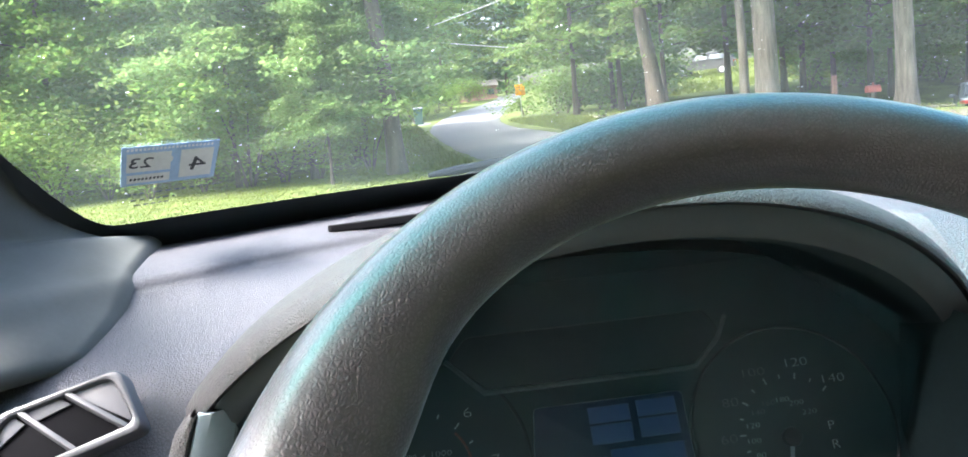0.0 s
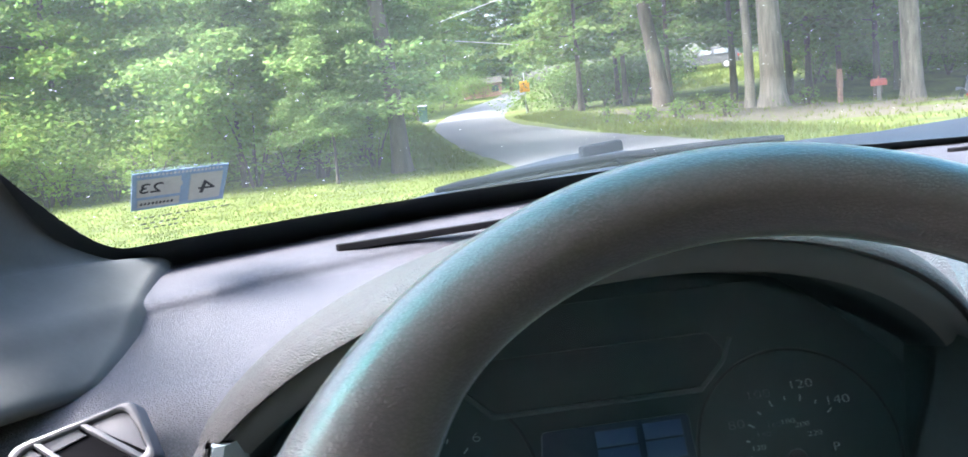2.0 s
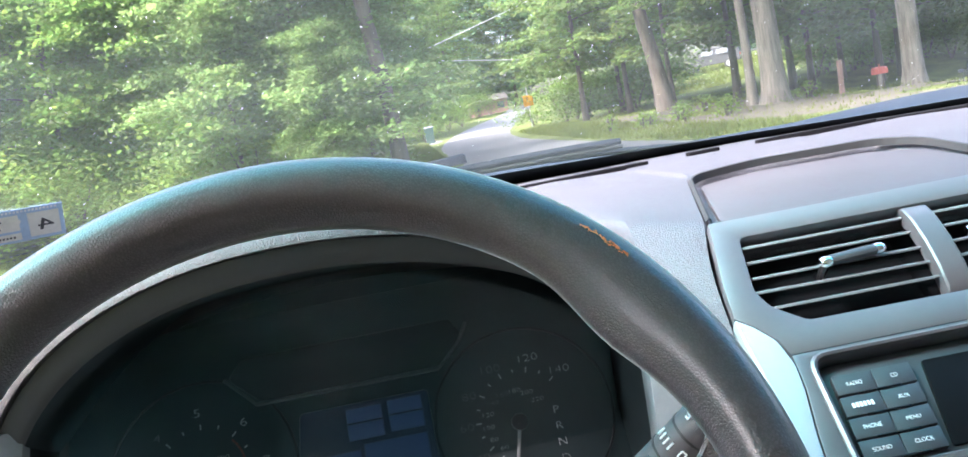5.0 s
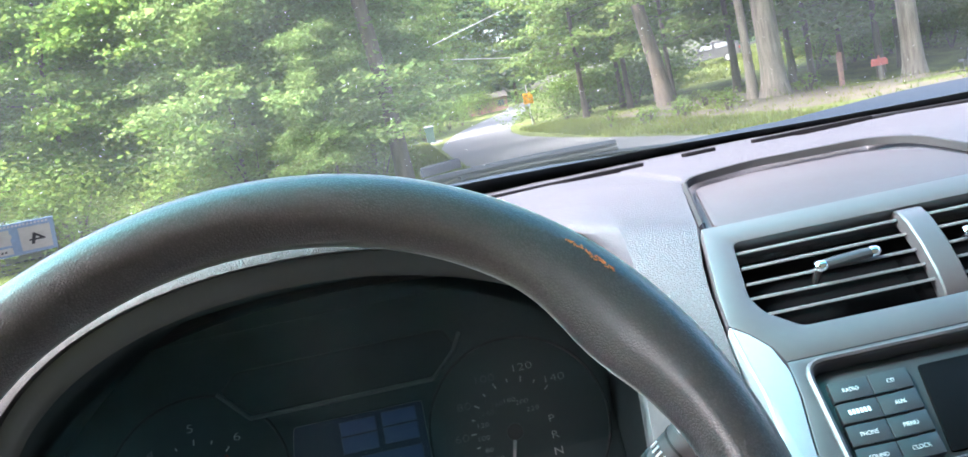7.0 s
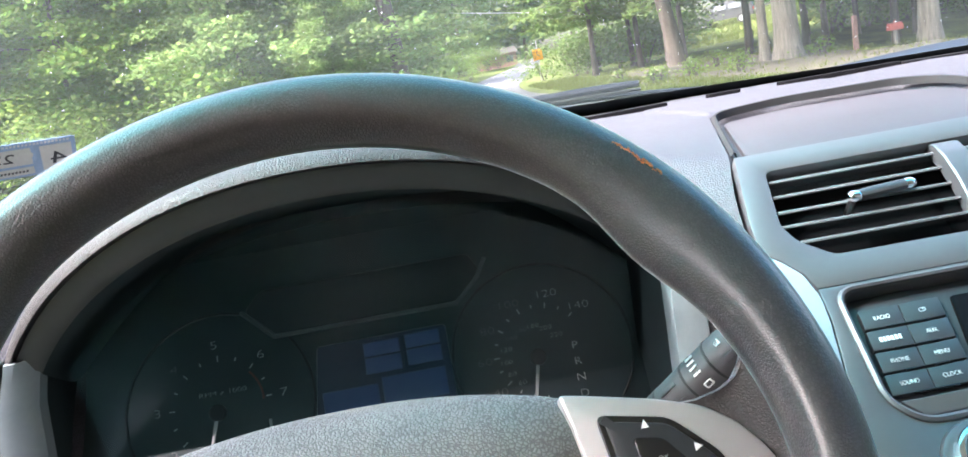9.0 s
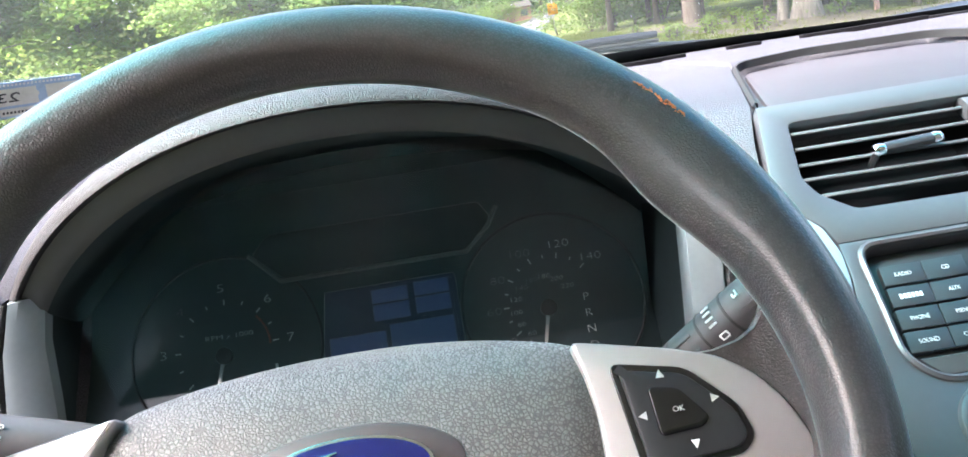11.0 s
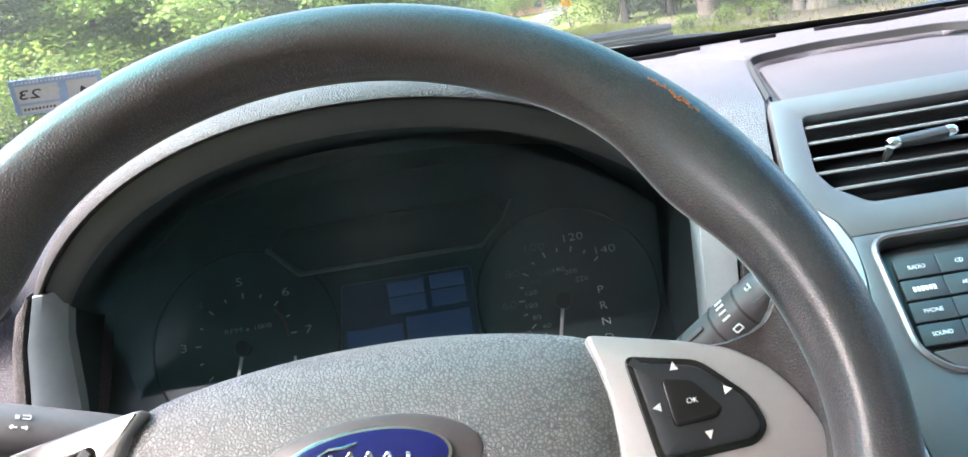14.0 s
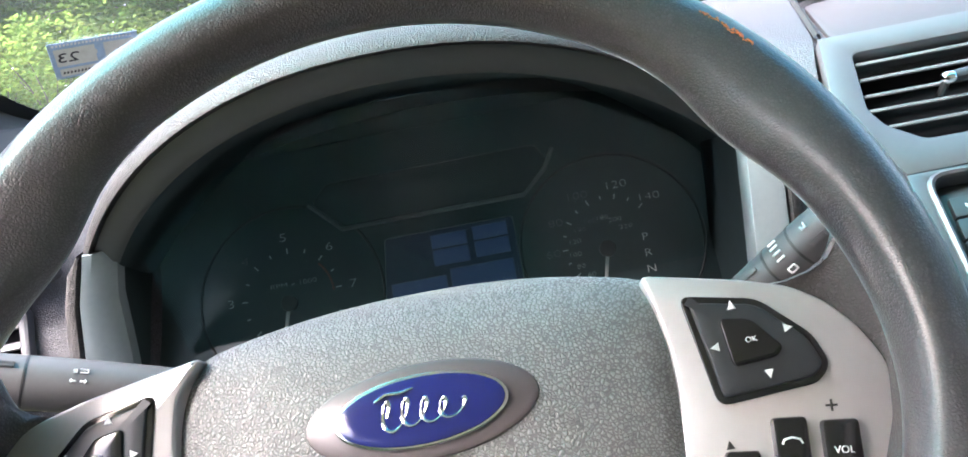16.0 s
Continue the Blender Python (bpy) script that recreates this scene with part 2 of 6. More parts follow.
def sweep(bm, path, radius, sides=10, flat=1.0, caps=True, up=None):
    """A tube along a path; radius: a number or one for each point; flat squeezes it along its second axis."""
    path = [Vector(p) for p in path]
    rings = []
    ref = Vector(up) if up else Vector((0, 0, 1))
    for i, p in enumerate(path):
        d = (path[min(i + 1, len(path) - 1)] - path[max(i - 1, 0)]).normalized()
        a = d.cross(ref)
        if a.length < 1e-3:
            a = d.cross(Vector((1, 0.2, 0)))
        a.normalize()
        b = a.cross(d).normalized()
        r = radius[i] if isinstance(radius, (list, tuple)) else radius
        rings.append([p + r * (math.cos(q) * a + flat * math.sin(q) * b) for q in (2 * math.pi * k / sides for k in range(sides))])
    quad_strip(bm, rings, True, caps)


def fillet(points, radius, seg=4):
    """A polygon with its corners rounded; radius: one number, or one for each corner."""
    out = []
    n = len(points)
    for i in range(n):
        p, a, b = Vector(points[i]), Vector(points[i - 1]), Vector(points[(i + 1) % n])
        r = radius[i] if isinstance(radius, (list, tuple)) else radius
        if r <= 0:
            out.append(p)
            continue
        u, v = (a - p), (b - p)
        r = min(r, u.length * 0.45, v.length * 0.45)
        s, e = p + u.normalized() * r, p + v.normalized() * r
        for k in range(seg + 1):
            t = k / seg
            out.append((1 - t) ** 2 * s + 2 * t * (1 - t) * p + t * t * e)
    return out


def inset(points, d):
    """The polygon moved inwards by d."""
    n = len(points)
    area = sum(points[i].x * points[(i + 1) % n].y - points[(i + 1) % n].x * points[i].y for i in range(n))
    s = 1 if area > 0 else -1
    out = []
    for i in range(n):
        a, b = points[i] - points[i - 1], points[(i + 1) % n] - points[i]
        na, nb = Vector((-a.y, a.x)) * s, Vector((-b.y, b.x)) * s
        m = na.normalized() + nb.normalized() if na.length > 1e-9 and nb.length > 1e-9 else (na if na.length > 1e-9 else nb)
        if m.length < 1e-6:
            m = nb
        m.normalize()
        c = max(0.5, m.dot(nb.normalized() if nb.length > 1e-9 else m))
        out.append(points[i] + m * (d / c))
    return out


def slab(bm, outline, frame_m, depth, edge=0.001, top=0.0, hole=None, dome=0.0):
    """A plate with a softened front edge: outline in the frame's x and y, front at z = top, back at z = top - depth."""
    pts = [Vector(p) for p in outline]
    ring = lambda poly, z: [frame_m @ Vector((p.x, p.y, z)) for p in poly]
    rows = [ring(pts, top - depth), ring(pts, top - edge), ring(inset(pts, edge * 0.35), top - edge * 0.3), ring(inset(pts, edge), top)]
    if hole:
        h = [Vector(p) for p in hole]
        grow = lambda d: inset(h, -d)
        rows += [ring(grow(edge), top), ring(grow(edge * 0.35), top - edge * 0.3), ring(h, top - edge), ring(h, top - depth)]
        outer = [[bm.verts.new(p) for p in r] for r in rows[:4]]
        inner = [[bm.verts.new(p) for p in r] for r in rows[4:]]
        for group in (outer, inner):
            for a, b in zip(group, group[1:]):
                for i in range(len(a)):
                    j = (i + 1) % len(a)
                    bm.faces.new((a[i], a[j], b[j], b[i]))
        for a, b in ((outer[3], inner[0]), (outer[0], inner[3])):
            edges = []
            for loop in (a, b):
                for i in range(len(loop)):
                    e = bm.edges.get((loop[i], loop[(i + 1) % len(loop)])) or bm.edges.new((loop[i], loop[(i + 1) % len(loop)]))
                    edges.append(e)
            bmesh.ops.triangle_fill(bm, edges=edges, use_beauty=True)
        return
    if dome:
        c = sum(pts, Vector((0, 0))) / len(pts)
        for f in (0.8, 0.55, 0.28):
            rows.append(ring([c + (p - c) * f for p in inset(pts, edge)], top + dome * (1 - f * f)))
    vs = quad_strip(bm, rows, True)
    bm.faces.new(vs[0][::-1])
    bm.faces.new(vs[-1])


def basis(origin, x, y):
    """A frame from its origin, the way of x and roughly that of y."""
    x = Vector(x).normalized()
    z = x.cross(Vector(y)).normalized()
    y = z.cross(x)
    m = Matrix((x, y, z)).transposed().to_4x4()
    m.translation = origin
    return m


def lettering(name, text, size, m, mat, parent, depth=0.0003, mirror=False, stretch=1.0, thin=0.0):
    """Raised letters in the frame m, centred on its origin; size is the height of capitals."""
    cu = bpy.data.curves.new(name, "FONT")
    cu.body, cu.size, cu.extrude = text, size * 1.42, depth
    cu.align_x, cu.align_y = "CENTER", "CENTER"
    cu.offset = -thin * size
    cu.resolution_u = 3
    ob = bpy.data.objects.new(name, cu)
    me = bpy.data.meshes.new_from_object(ob)
    bpy.data.objects.remove(ob)
    me.transform(Matrix.Diagonal((-stretch if mirror else stretch, 1, 1, 1)))
    ys = [v.co.y for v in me.vertices]
    me.transform(m @ Matrix.Translation((0, -(max(ys) + min(ys)) / 2, 0)))
    me.materials.clear()
    me.materials.append(mat)
    out = new(name, me)
    out.parent = parent
    out.matrix_parent_inverse = Matrix.Translation(-parent.location) if parent.type == "EMPTY" else Matrix()
    return out


def bar(bm, m, x, y, w, h, depth=0.0004):
    slab(bm, [(x - w / 2, y - h / 2), (x + w / 2, y - h / 2), (x + w / 2, y + h / 2), (x - w / 2, y + h / 2)], m, depth, depth * 0.3, depth)


def catmull(points, n):
    """A smooth line through the points, n steps to each span."""
    ps = [Vector(p) for p in points]
    out = []
    for i in range(len(ps) - 1):
        p0, p1, p2, p3 = ps[max(i - 1, 0)], ps[i], ps[i + 1], ps[min(i + 2, len(ps) - 1)]
        for k in range(n):
            t = k / n
            out.append(0.5 * ((2 * p1) + (p2 - p0) * t + (2 * p0 - 5 * p1 + 4 * p2 - p3) * t * t + (3 * p1 - p0 - 3 * p2 + p3) * t ** 3))
    out.append(ps[-1])
    return out


def rounded_line(points, radii, seg=4):
    """A bent line whose inner corners are rounded, each by its own radius."""
    ps = [Vector(p) for p in points]
    out = [ps[0]]
    for k in range(1, len(ps) - 1):
        p, a, b = ps[k], ps[k - 1], ps[k + 1]
        u, v = a - p, b - p
        r = radii[k - 1]
        s, e = p + u.normalized() * min(r, u.length * 0.45), p + v.normalized() * min(r, v.length * 0.45)
        for i in range(seg + 1):
            t = i / seg
            out.append((1 - t) ** 2 * s + 2 * t * (1 - t) * p + t * t * e)
    return out + [ps[-1]]


def box(bm, m, sx, sy, sz, edge=0.002):
    """A block with softened edges, centred on the frame m."""
    slab(bm, fillet([(-sx / 2, -sy / 2), (sx / 2, -sy / 2), (sx / 2, sy / 2), (-sx / 2, sy / 2)], edge, 2), m, sz, edge, sz / 2)

# ---- car interior: shell ----
def glass_base(x):
    """How far ahead the windshield's foot lies."""
    d = 0.37 - x
    return 0.82 - 0.145 * (d / 0.6) ** 2.4 if d > 0 else 0.82 - 0.20 * (d / 0.75) ** 2


def glass_at(x, z, off=0.0):
    """A point of the windshield's inner face; off: metres inwards."""
    return Vector((x, glass_base(x) - 1.6 * (z - 1.165) - off * 0.53, z - off * 0.85))


def windshield():
    w = thing("window_1", (0.37, 0.7, 1.17), "raked windshield with a black border, spotted with dust", "windshield", kind="structure")
    bm = bmesh.new()
    zs = [1.150 + 0.45 * i / 20 for i in range(21)]
    xs = [-0.44 + 0.00387 * i for i in range(40)] + [-0.285 + 1.40 * i / 44 for i in range(45)]
    quad_strip(bm, [[glass_at(x, z) for x in xs] for z in zs])
    pane = part("pane", bm, M_GLASS, w, "clear windshield pane")
    face_to(pane, (0, -0.5, -0.85))
    pane.visible_shadow = False
    # blue-green sunshade band along the top, out of view, added for teal reflections
    bm = bmesh.new()
    quad_strip(bm, [[glass_at(x, 1.445 + 0.155 * i / 8, 0.004) for x in xs[::3] + xs[-1:]] for i in range(9)])
    band = part("shade_band", bm, M_SHADE, w, "blue-green tinted sunshade band")
    face_to(band, (0, -0.5, -0.85))
    band.visible_shadow = False
    # printed black border along the foot
    bm = bmesh.new()
    rows = []
    for k in range(9):
        rows.append([])
        for x in xs:
            corner = max(0.0, (-0.336 - x) / 0.034)
            top = min(1.6, 1.1887 + 0.020 * corner ** 5 - 0.012 * min(1, max(0, (x - 0.1) / 0.5)))
            rows[-1].append(glass_at(x, 1.150 + (top - 1.150) * k / 8, 0.003))
    quad_strip(bm, rows)
    part("border", bm, M_FRIT, w, "black printed border")
    return w


def dust():
    """Specks on the glass."""
    rng = random.Random(5)
    bm = bmesh.new()
    for _ in range(1250):
        x, z = rng.uniform(-0.36, 0.9), rng.uniform(1.2, 1.40)
        p = glass_at(x, z, -0.002)
        r = rng.choice((0.0002, 0.0002, 0.0002, 0.0003, 0.0003, 0.0006))
        a = rng.uniform(0.0, 3)
        u, v = Vector((math.cos(a), -math.sin(a) * 0.8, math.sin(a) * 0.5)) * r * rng.uniform(1, 2.4), Vector((math.sin(a) * 0.3, 0.6, -0.4)).normalized() * r
        bm.faces.new([bm.verts.new(p + s * u + t * v) for s, t in ((-1, -0.6), (0.6, -1), (1, 0.7), (-0.5, 1))])
    ob = part("dust_specks", bm, M_WHITE, None, smooth=0)
    tagged(ob, "pale dust and water specks scattered over the windshield", "dust", kind="stuff")


windshield()
dust()

# dashboard stations, left to right: points from the low front edge to the glass
DASH = []


def station(*points):
    DASH.append(list(points))


station((-0.5867, 0.27, 0.9), (-0.5867, 0.2985, 1.029), (-0.5867, 0.3201, 1.102), (-0.5867, 0.3886, 1.142), (-0.5867, 0.3951, 1.153), (-0.5867, 0.5396, 1.16), (-0.5867, 0.6038, 1.157))
station((-0.4476, 0.27, 0.9), (-0.4476, 0.2717, 1.034), (-0.4476, 0.3308, 1.106), (-0.4476, 0.4175, 1.142), (-0.4476, 0.424, 1.153), (-0.4476, 0.5503, 1.16), (-0.4476, 0.6466, 1.16))
station((-0.3513, 0.27, 0.9), (-0.3513, 0.2803, 1.034), (-0.3513, 0.3383, 1.112), (-0.3513, 0.4443, 1.142), (-0.3513, 0.4507, 1.153), (-0.3513, 0.561, 1.16), (-0.3513, 0.6894, 1.16))
station((-0.2764, 0.27, 0.9), (-0.2764, 0.2846, 1.04), (-0.2764, 0.3383, 1.117), (-0.2764, 0.501, 1.141), (-0.2764, 0.5074, 1.153), (-0.2764, 0.5717, 1.16), (-0.2764, 0.7108, 1.16))
station((-0.24, 0.27, 0.9), (-0.24, 0.2953, 1.05), (-0.241, 0.349, 1.119), (-0.2496, 0.5352, 1.141), (-0.2496, 0.5417, 1.153), (-0.2496, 0.5845, 1.16), (-0.2496, 0.7322, 1.161))
station((-0.1587, 0.4, 0.9), (-0.1587, 0.4431, 1.082), (-0.1587, 0.4539, 1.136), (-0.1587, 0.5919, 1.141), (-0.1587, 0.5984, 1.153), (-0.1587, 0.6412, 1.16), (-0.1587, 0.775, 1.162))
station((0.0215, 0.41, 0.9), (0.0215, 0.4352, 1.087), (0.0215, 0.4456, 1.143), (0.0215, 0.6715, 1.143), (0.0215, 0.6777, 1.155), (0.0215, 0.7189, 1.161), (0.0215, 0.8273, 1.164))
station((0.192, 0.4, 0.9), (0.192, 0.41, 1.09), (0.192, 0.42, 1.15), (0.14, 0.49, 1.161), (0.14, 0.53, 1.17), (0.14, 0.6, 1.172), (0.14, 0.82, 1.166))
station((0.2, 0.24, 0.9), (0.203, 0.26, 1.06), (0.205, 0.3, 1.135), (0.207, 0.34, 1.16), (0.21, 0.46, 1.168), (0.21, 0.6, 1.173), (0.21, 0.83, 1.167))
station((0.232, 0.1, 0.9), (0.236, 0.185, 1.045), (0.242, 0.27, 1.125), (0.256, 0.312, 1.153), (0.293, 0.458, 1.169), (0.293, 0.466, 1.17), (0.293, 0.83, 1.167))
station((0.236, 0.18, 0.9), (0.24, 0.262, 1.03), (0.246, 0.31, 1.105), (0.259, 0.302, 1.146), (0.296, 0.457, 1.16), (0.297, 0.462, 1.173), (0.297, 0.83, 1.167))
station((0.36, 0.18, 0.9), (0.36, 0.262, 1.03), (0.36, 0.31, 1.105), (0.36, 0.305, 1.146), (0.36, 0.476, 1.161), (0.36, 0.482, 1.174), (0.36, 0.84, 1.167))
station((0.5, 0.18, 0.9), (0.5, 0.262, 1.03), (0.5, 0.31, 1.105), (0.5, 0.305, 1.146), (0.47, 0.47, 1.161), (0.47, 0.476, 1.174), (0.47, 0.84, 1.167))
station((0.534, 0.18, 0.9), (0.53, 0.262, 1.03), (0.524, 0.31, 1.105), (0.511, 0.302, 1.146), (0.5, 0.44, 1.16), (0.501, 0.446, 1.173), (0.5, 0.84, 1.167))
station((0.538, 0.1, 0.9), (0.534, 0.185, 1.045), (0.528, 0.27, 1.125), (0.514, 0.312, 1.153), (0.505, 0.442, 1.169), (0.505, 0.45, 1.17), (0.505, 0.83, 1.167))
station((0.62, 0.2, 0.9), (0.62, 0.26, 1.05), (0.62, 0.3, 1.13), (0.62, 0.36, 1.155), (0.62, 0.46, 1.168), (0.62, 0.6, 1.173), (0.62, 0.83, 1.166))
station((1.15, 0.2, 0.9), (1.15, 0.24, 1.05), (1.15, 0.28, 1.12), (1.15, 0.34, 1.145), (1.15, 0.42, 1.155), (1.15, 0.5, 1.158), (1.15, 0.62, 1.158))


def dashboard():
    d = thing("dashboard", (0.37, 0.4, 0.9), "grey grained plastic dashboard with a moulded crease", "dashboard", kind="structure")
    lines = [rounded_line(s, (0.05, 0.03, 0.03, 0.02, 0.03) if k < 7 else (0.05, 0.03, 0.012, 0.006, 0.02)) for k, s in enumerate(DASH)]
    sharp = {9, 10, 13, 14}
    rows = []
    for i, a in enumerate(lines[:-1]):
        b = lines[i + 1]
        n = 1 if (i in (9, 13)) else 8
        for k in range(n):
            t = k / n
            if n > 1 and i not in (8, 10, 11, 12, 14):
                t = t * t * (3 - 2 * t) * 0.5 + t * 0.5
            rows.append([p.lerp(q, t) for p, q in zip(a, b)])
    rows.append(lines[-1])
    bm = bmesh.new()
    quad_strip(bm, rows)
    part("top_pad", bm, M_DASH, d, "grey grained dash top", smooth=24)

    # defroster slots as black strips laid on the pad's rear, their shade painted in
    def slot(x0, x1, y0, y1, z, w):
        bm = bmesh.new()
        a, b = Vector((x0, y0, z)), Vector((x1, y1, z))
        m = basis((a + b) / 2, b - a, (0, 1, 0))
        n = (b - a).length
        slab(bm, fillet([(-n / 2, -w / 2), (n / 2, -w / 2), (n / 2, w / 2), (-n / 2, w / 2)], w * 0.4), m, 0.006, 0.0004, 0.0016)
        part("defroster_slot", bm, M_SLOT, d, "black defroster slot")

    slot(-0.1886, 0.14, 0.6038, 0.690, 1.1601, 0.0085)
    slot(0.14, 0.325, 0.672, 0.70, 1.1715, 0.012)
    slot(0.372, 0.412, 0.70, 0.705, 1.1720, 0.012)
    slot(0.455, 0.60, 0.70, 0.70, 1.1718, 0.012)
    slot(0.60, 0.92, 0.70, 0.60, 1.1705, 0.022)

    # dark upright lip round the tray
    bm = bmesh.new()
    line = fillet([(0.2605, 0.312), (0.2955, 0.456), (0.36, 0.4730), (0.47, 0.4670), (0.4990, 0.440), (0.5095, 0.312)], [0, 0.02, 0.02, 0.02, 0.02, 0], 5)
    line = [Vector((p.x, p.y)) for p in line]
    rows = []
    for f, dz in ((0.003, -0.002), (0.0008, 0.0008), (-0.0008, 0.0003), (-0.0015, -0.006)):
        rows.append([])
        for k, p in enumerate(line):
            q = (line[min(k + 1, len(line) - 1)] - line[max(k - 1, 0)]).normalized()
            out = Vector((-q.y, q.x)) * f
            rows[-1].append(Vector((p.x + out.x, p.y + out.y, 1.1540 + 0.124 * (p.y - 0.312) + 0.0005 + dz)))
    quad_strip(bm, rows)
    part("tray_lip", bm, M_LIP, d, "dark tray lip")

    # rubber mat in the tray
    bm = bmesh.new()
    mat_line = fillet([(0.268, 0.312), (0.504, 0.312), (0.492, 0.430), (0.46, 0.462), (0.36, 0.470), (0.302, 0.452)], 0.012)
    slope = basis((0.36, 0.305, 1.1475), (1, 0, 0), (0, 0.171, 0.0150))
    slab(bm, [(p.x - 0.36, p.y - 0.305) for p in mat_line], slope, 0.004, 0.001, 0.0025)
    part("tray_mat", bm, M_TRAY, d, "dull grey rubber tray mat")
    return d


dashboard()


def pillar(side):
    """A-pillar trim; side -1 for the driver's."""
    p = thing("windshield_pillar", (-0.5, 0.4, 1.15) if side < 0 else (1.24, 0.4, 1.15), "dark grey fabric-covered windshield pillar trim", "pillar", kind="structure")
    edge = [(-0.4476, 0.3468, 1.102), (-0.3577, 0.3543, 1.114), (-0.3352, 0.365, 1.122), (-0.3277, 0.3897, 1.131), (-0.3245, 0.4272, 1.142), (-0.3245, 0.4561, 1.155), (-0.3288, 0.4861, 1.159), (-0.3331, 0.5396, 1.164), (-0.3373, 0.5931, 1.171), (-0.3566, 0.5663, 1.174), (-0.3694, 0.5396, 1.183), (-0.3823, 0.499, 1.202), (-0.3876, 0.4627, 1.223), (-0.3866, 0.4242, 1.248), (-0.3823, 0.3815, 1.275), (-0.3759, 0.2619, 1.35), (-0.3673, 0.0803, 1.468), (-0.3513, -0.2082, 1.651)]
    # the trim sweeps from the glass edge to just past the camera's view, swelling a little on the way
    line = catmull(edge, 4)
    run = [0.0]
    for p0, p1 in zip(line, line[1:]):
        run.append(run[-1] + (p1 - p0).length)
    low, high, swell = Vector((-0.683, 0.1113, 1.062)), Vector((-0.4904, -0.4757, 1.63)), Vector((0.7, -0.3, 0.35))
    rows = []
    for e, r in zip(line, run):
        far = low.lerp(high, r / run[-1])
        row = [e + Vector((0.004, 0.012, -0.008)), e]
        reach = 0.46 - 0.30 * min(1, r / run[-1] / 0.6)
        for f in (0.03, 0.10, 0.10 + (reach - 0.10) * 0.35, 0.10 + (reach - 0.10) * 0.7, reach):
            row.append(e.lerp(far, f) + swell * (0.10 * f * (1 - f) + 0.006 * min(1, f / 0.1)))
        rows.append(catmull(row, 3))
    if side > 0:
        rows = [[Vector((0.74 - q.x, q.y, q.z)) for q in r] for r in rows]
    bm = bmesh.new()
    quad_strip(bm, rows)
    part("trim", bm, M_PILLAR, p, smooth=60)


pillar(-1)
pillar(1)


def cabin():
    """Roof, doors and rear of the cabin, behind and beside the camera."""
    # headliner out of view, kept pale to bounce light into the cabin
    roof = thing("ceiling", (0.37, -1.0, 1.62), "pale grey fabric headliner of the car", "headliner", kind="structure")
    bm = bmesh.new()
    rows = []
    for i in range(13):
        y = 0.14 - 2.5 * i / 12
        rows.append([Vector((0.37 + 0.80 * s, y - 0.12 * abs(s) ** 2 * (i == 0), 1.63 + 0.06 * (1 - s * s) * min(1, i / 3) - 0.02 * (i == 12))) for s in (-1 + 2 * k / 16 for k in range(17))])
    top = [[p + Vector((0, 0, 0.04)) for p in r] for r in rows]
    quad_strip(bm, rows)
    quad_strip(bm, top)
    part("headliner_panel", bm, M_LINER, roof)
    for s in (-1, 1):
        x = 0.37 + s * 0.80
        door = thing("door_1" if s < 0 else "door_2", (x, -0.4, 0.6), "grey plastic car door panel below its side window", "door", kind="structure")
        bm = bmesh.new()
        m = basis((x, -0.95, 0.76), (0, 1, 0), (0, 0, 1))
        box(bm, m, 2.5, 0.56, 0.06, 0.02)
        part("panel", bm, M_PILLAR, door)
        for y in (-0.75, -1.75):
            bm = bmesh.new()
            m = basis((x + s * -0.02, y, 1.34), (0, 1, 0), (0, 0, 1))
            box(bm, m, 0.12, 0.62, 0.05, 0.02)
            part("window_post", bm, M_PILLAR, door)
    back = thing("wall_rear", (0.37, -2.3, 0.9), "dark grey rear seat backs of the car", "rear seats", kind="structure")
    bm = bmesh.new()
    box(bm, basis((0.37, -2.3, 0.82), (1, 0, 0), (0, 0, 1)), 1.6, 0.8, 0.1, 0.03)
    part("panel", bm, M_PILLAR, back)
    fl = thing("floor", (0.37, -0.9, 0.42), "dark carpeted car floor", "floor", kind="structure")
    bm = bmesh.new()
    box(bm, basis((0.37, -0.8, 0.42), (1, 0, 0), (0, 1, 0)), 1.66, 3.0, 0.06, 0.02)
    part("carpet", bm, M_PILLAR, fl)


cabin()


# ---- instrument cluster ----
LIP_X = -0.0168


def lip(theta, grow=0.0, back=0.0, drop=0.0):
    """A point of the visor's lip: theta 0 is its right end, pi its left."""
    c, s = math.cos(theta), math.sin(theta)
    x = LIP_X + (0.3386 + grow) * math.copysign(abs(c) ** 0.947, c)
    z = 0.7515 + (0.4523 + grow) * s ** 0.947
    return Vector((x, 0.236 - 0.97 * (z - grow - 1.15) + 0.016 * x + back, z - drop))


def cluster_at(x, z, off=0.0):
    """A point of the gauge face; off: metres towards the driver."""
    return Vector((x, 0.322 + 0.53 * (z - 1.04) - off * 0.883, z + off * 0.468))


CLUSTER_UP = Vector((0, 0.53, 1)).normalized()


def cluster_frame(x, z, off=0.001):
    return basis(cluster_at(x, z, off), (1, 0, 0), CLUSTER_UP)


def cluster_polar(cx, cz, r, deg, off=0.001):
    a = radians(deg)
    return cluster_frame(cx + r * math.cos(a), cz + r * math.sin(a) * 0.883, off)


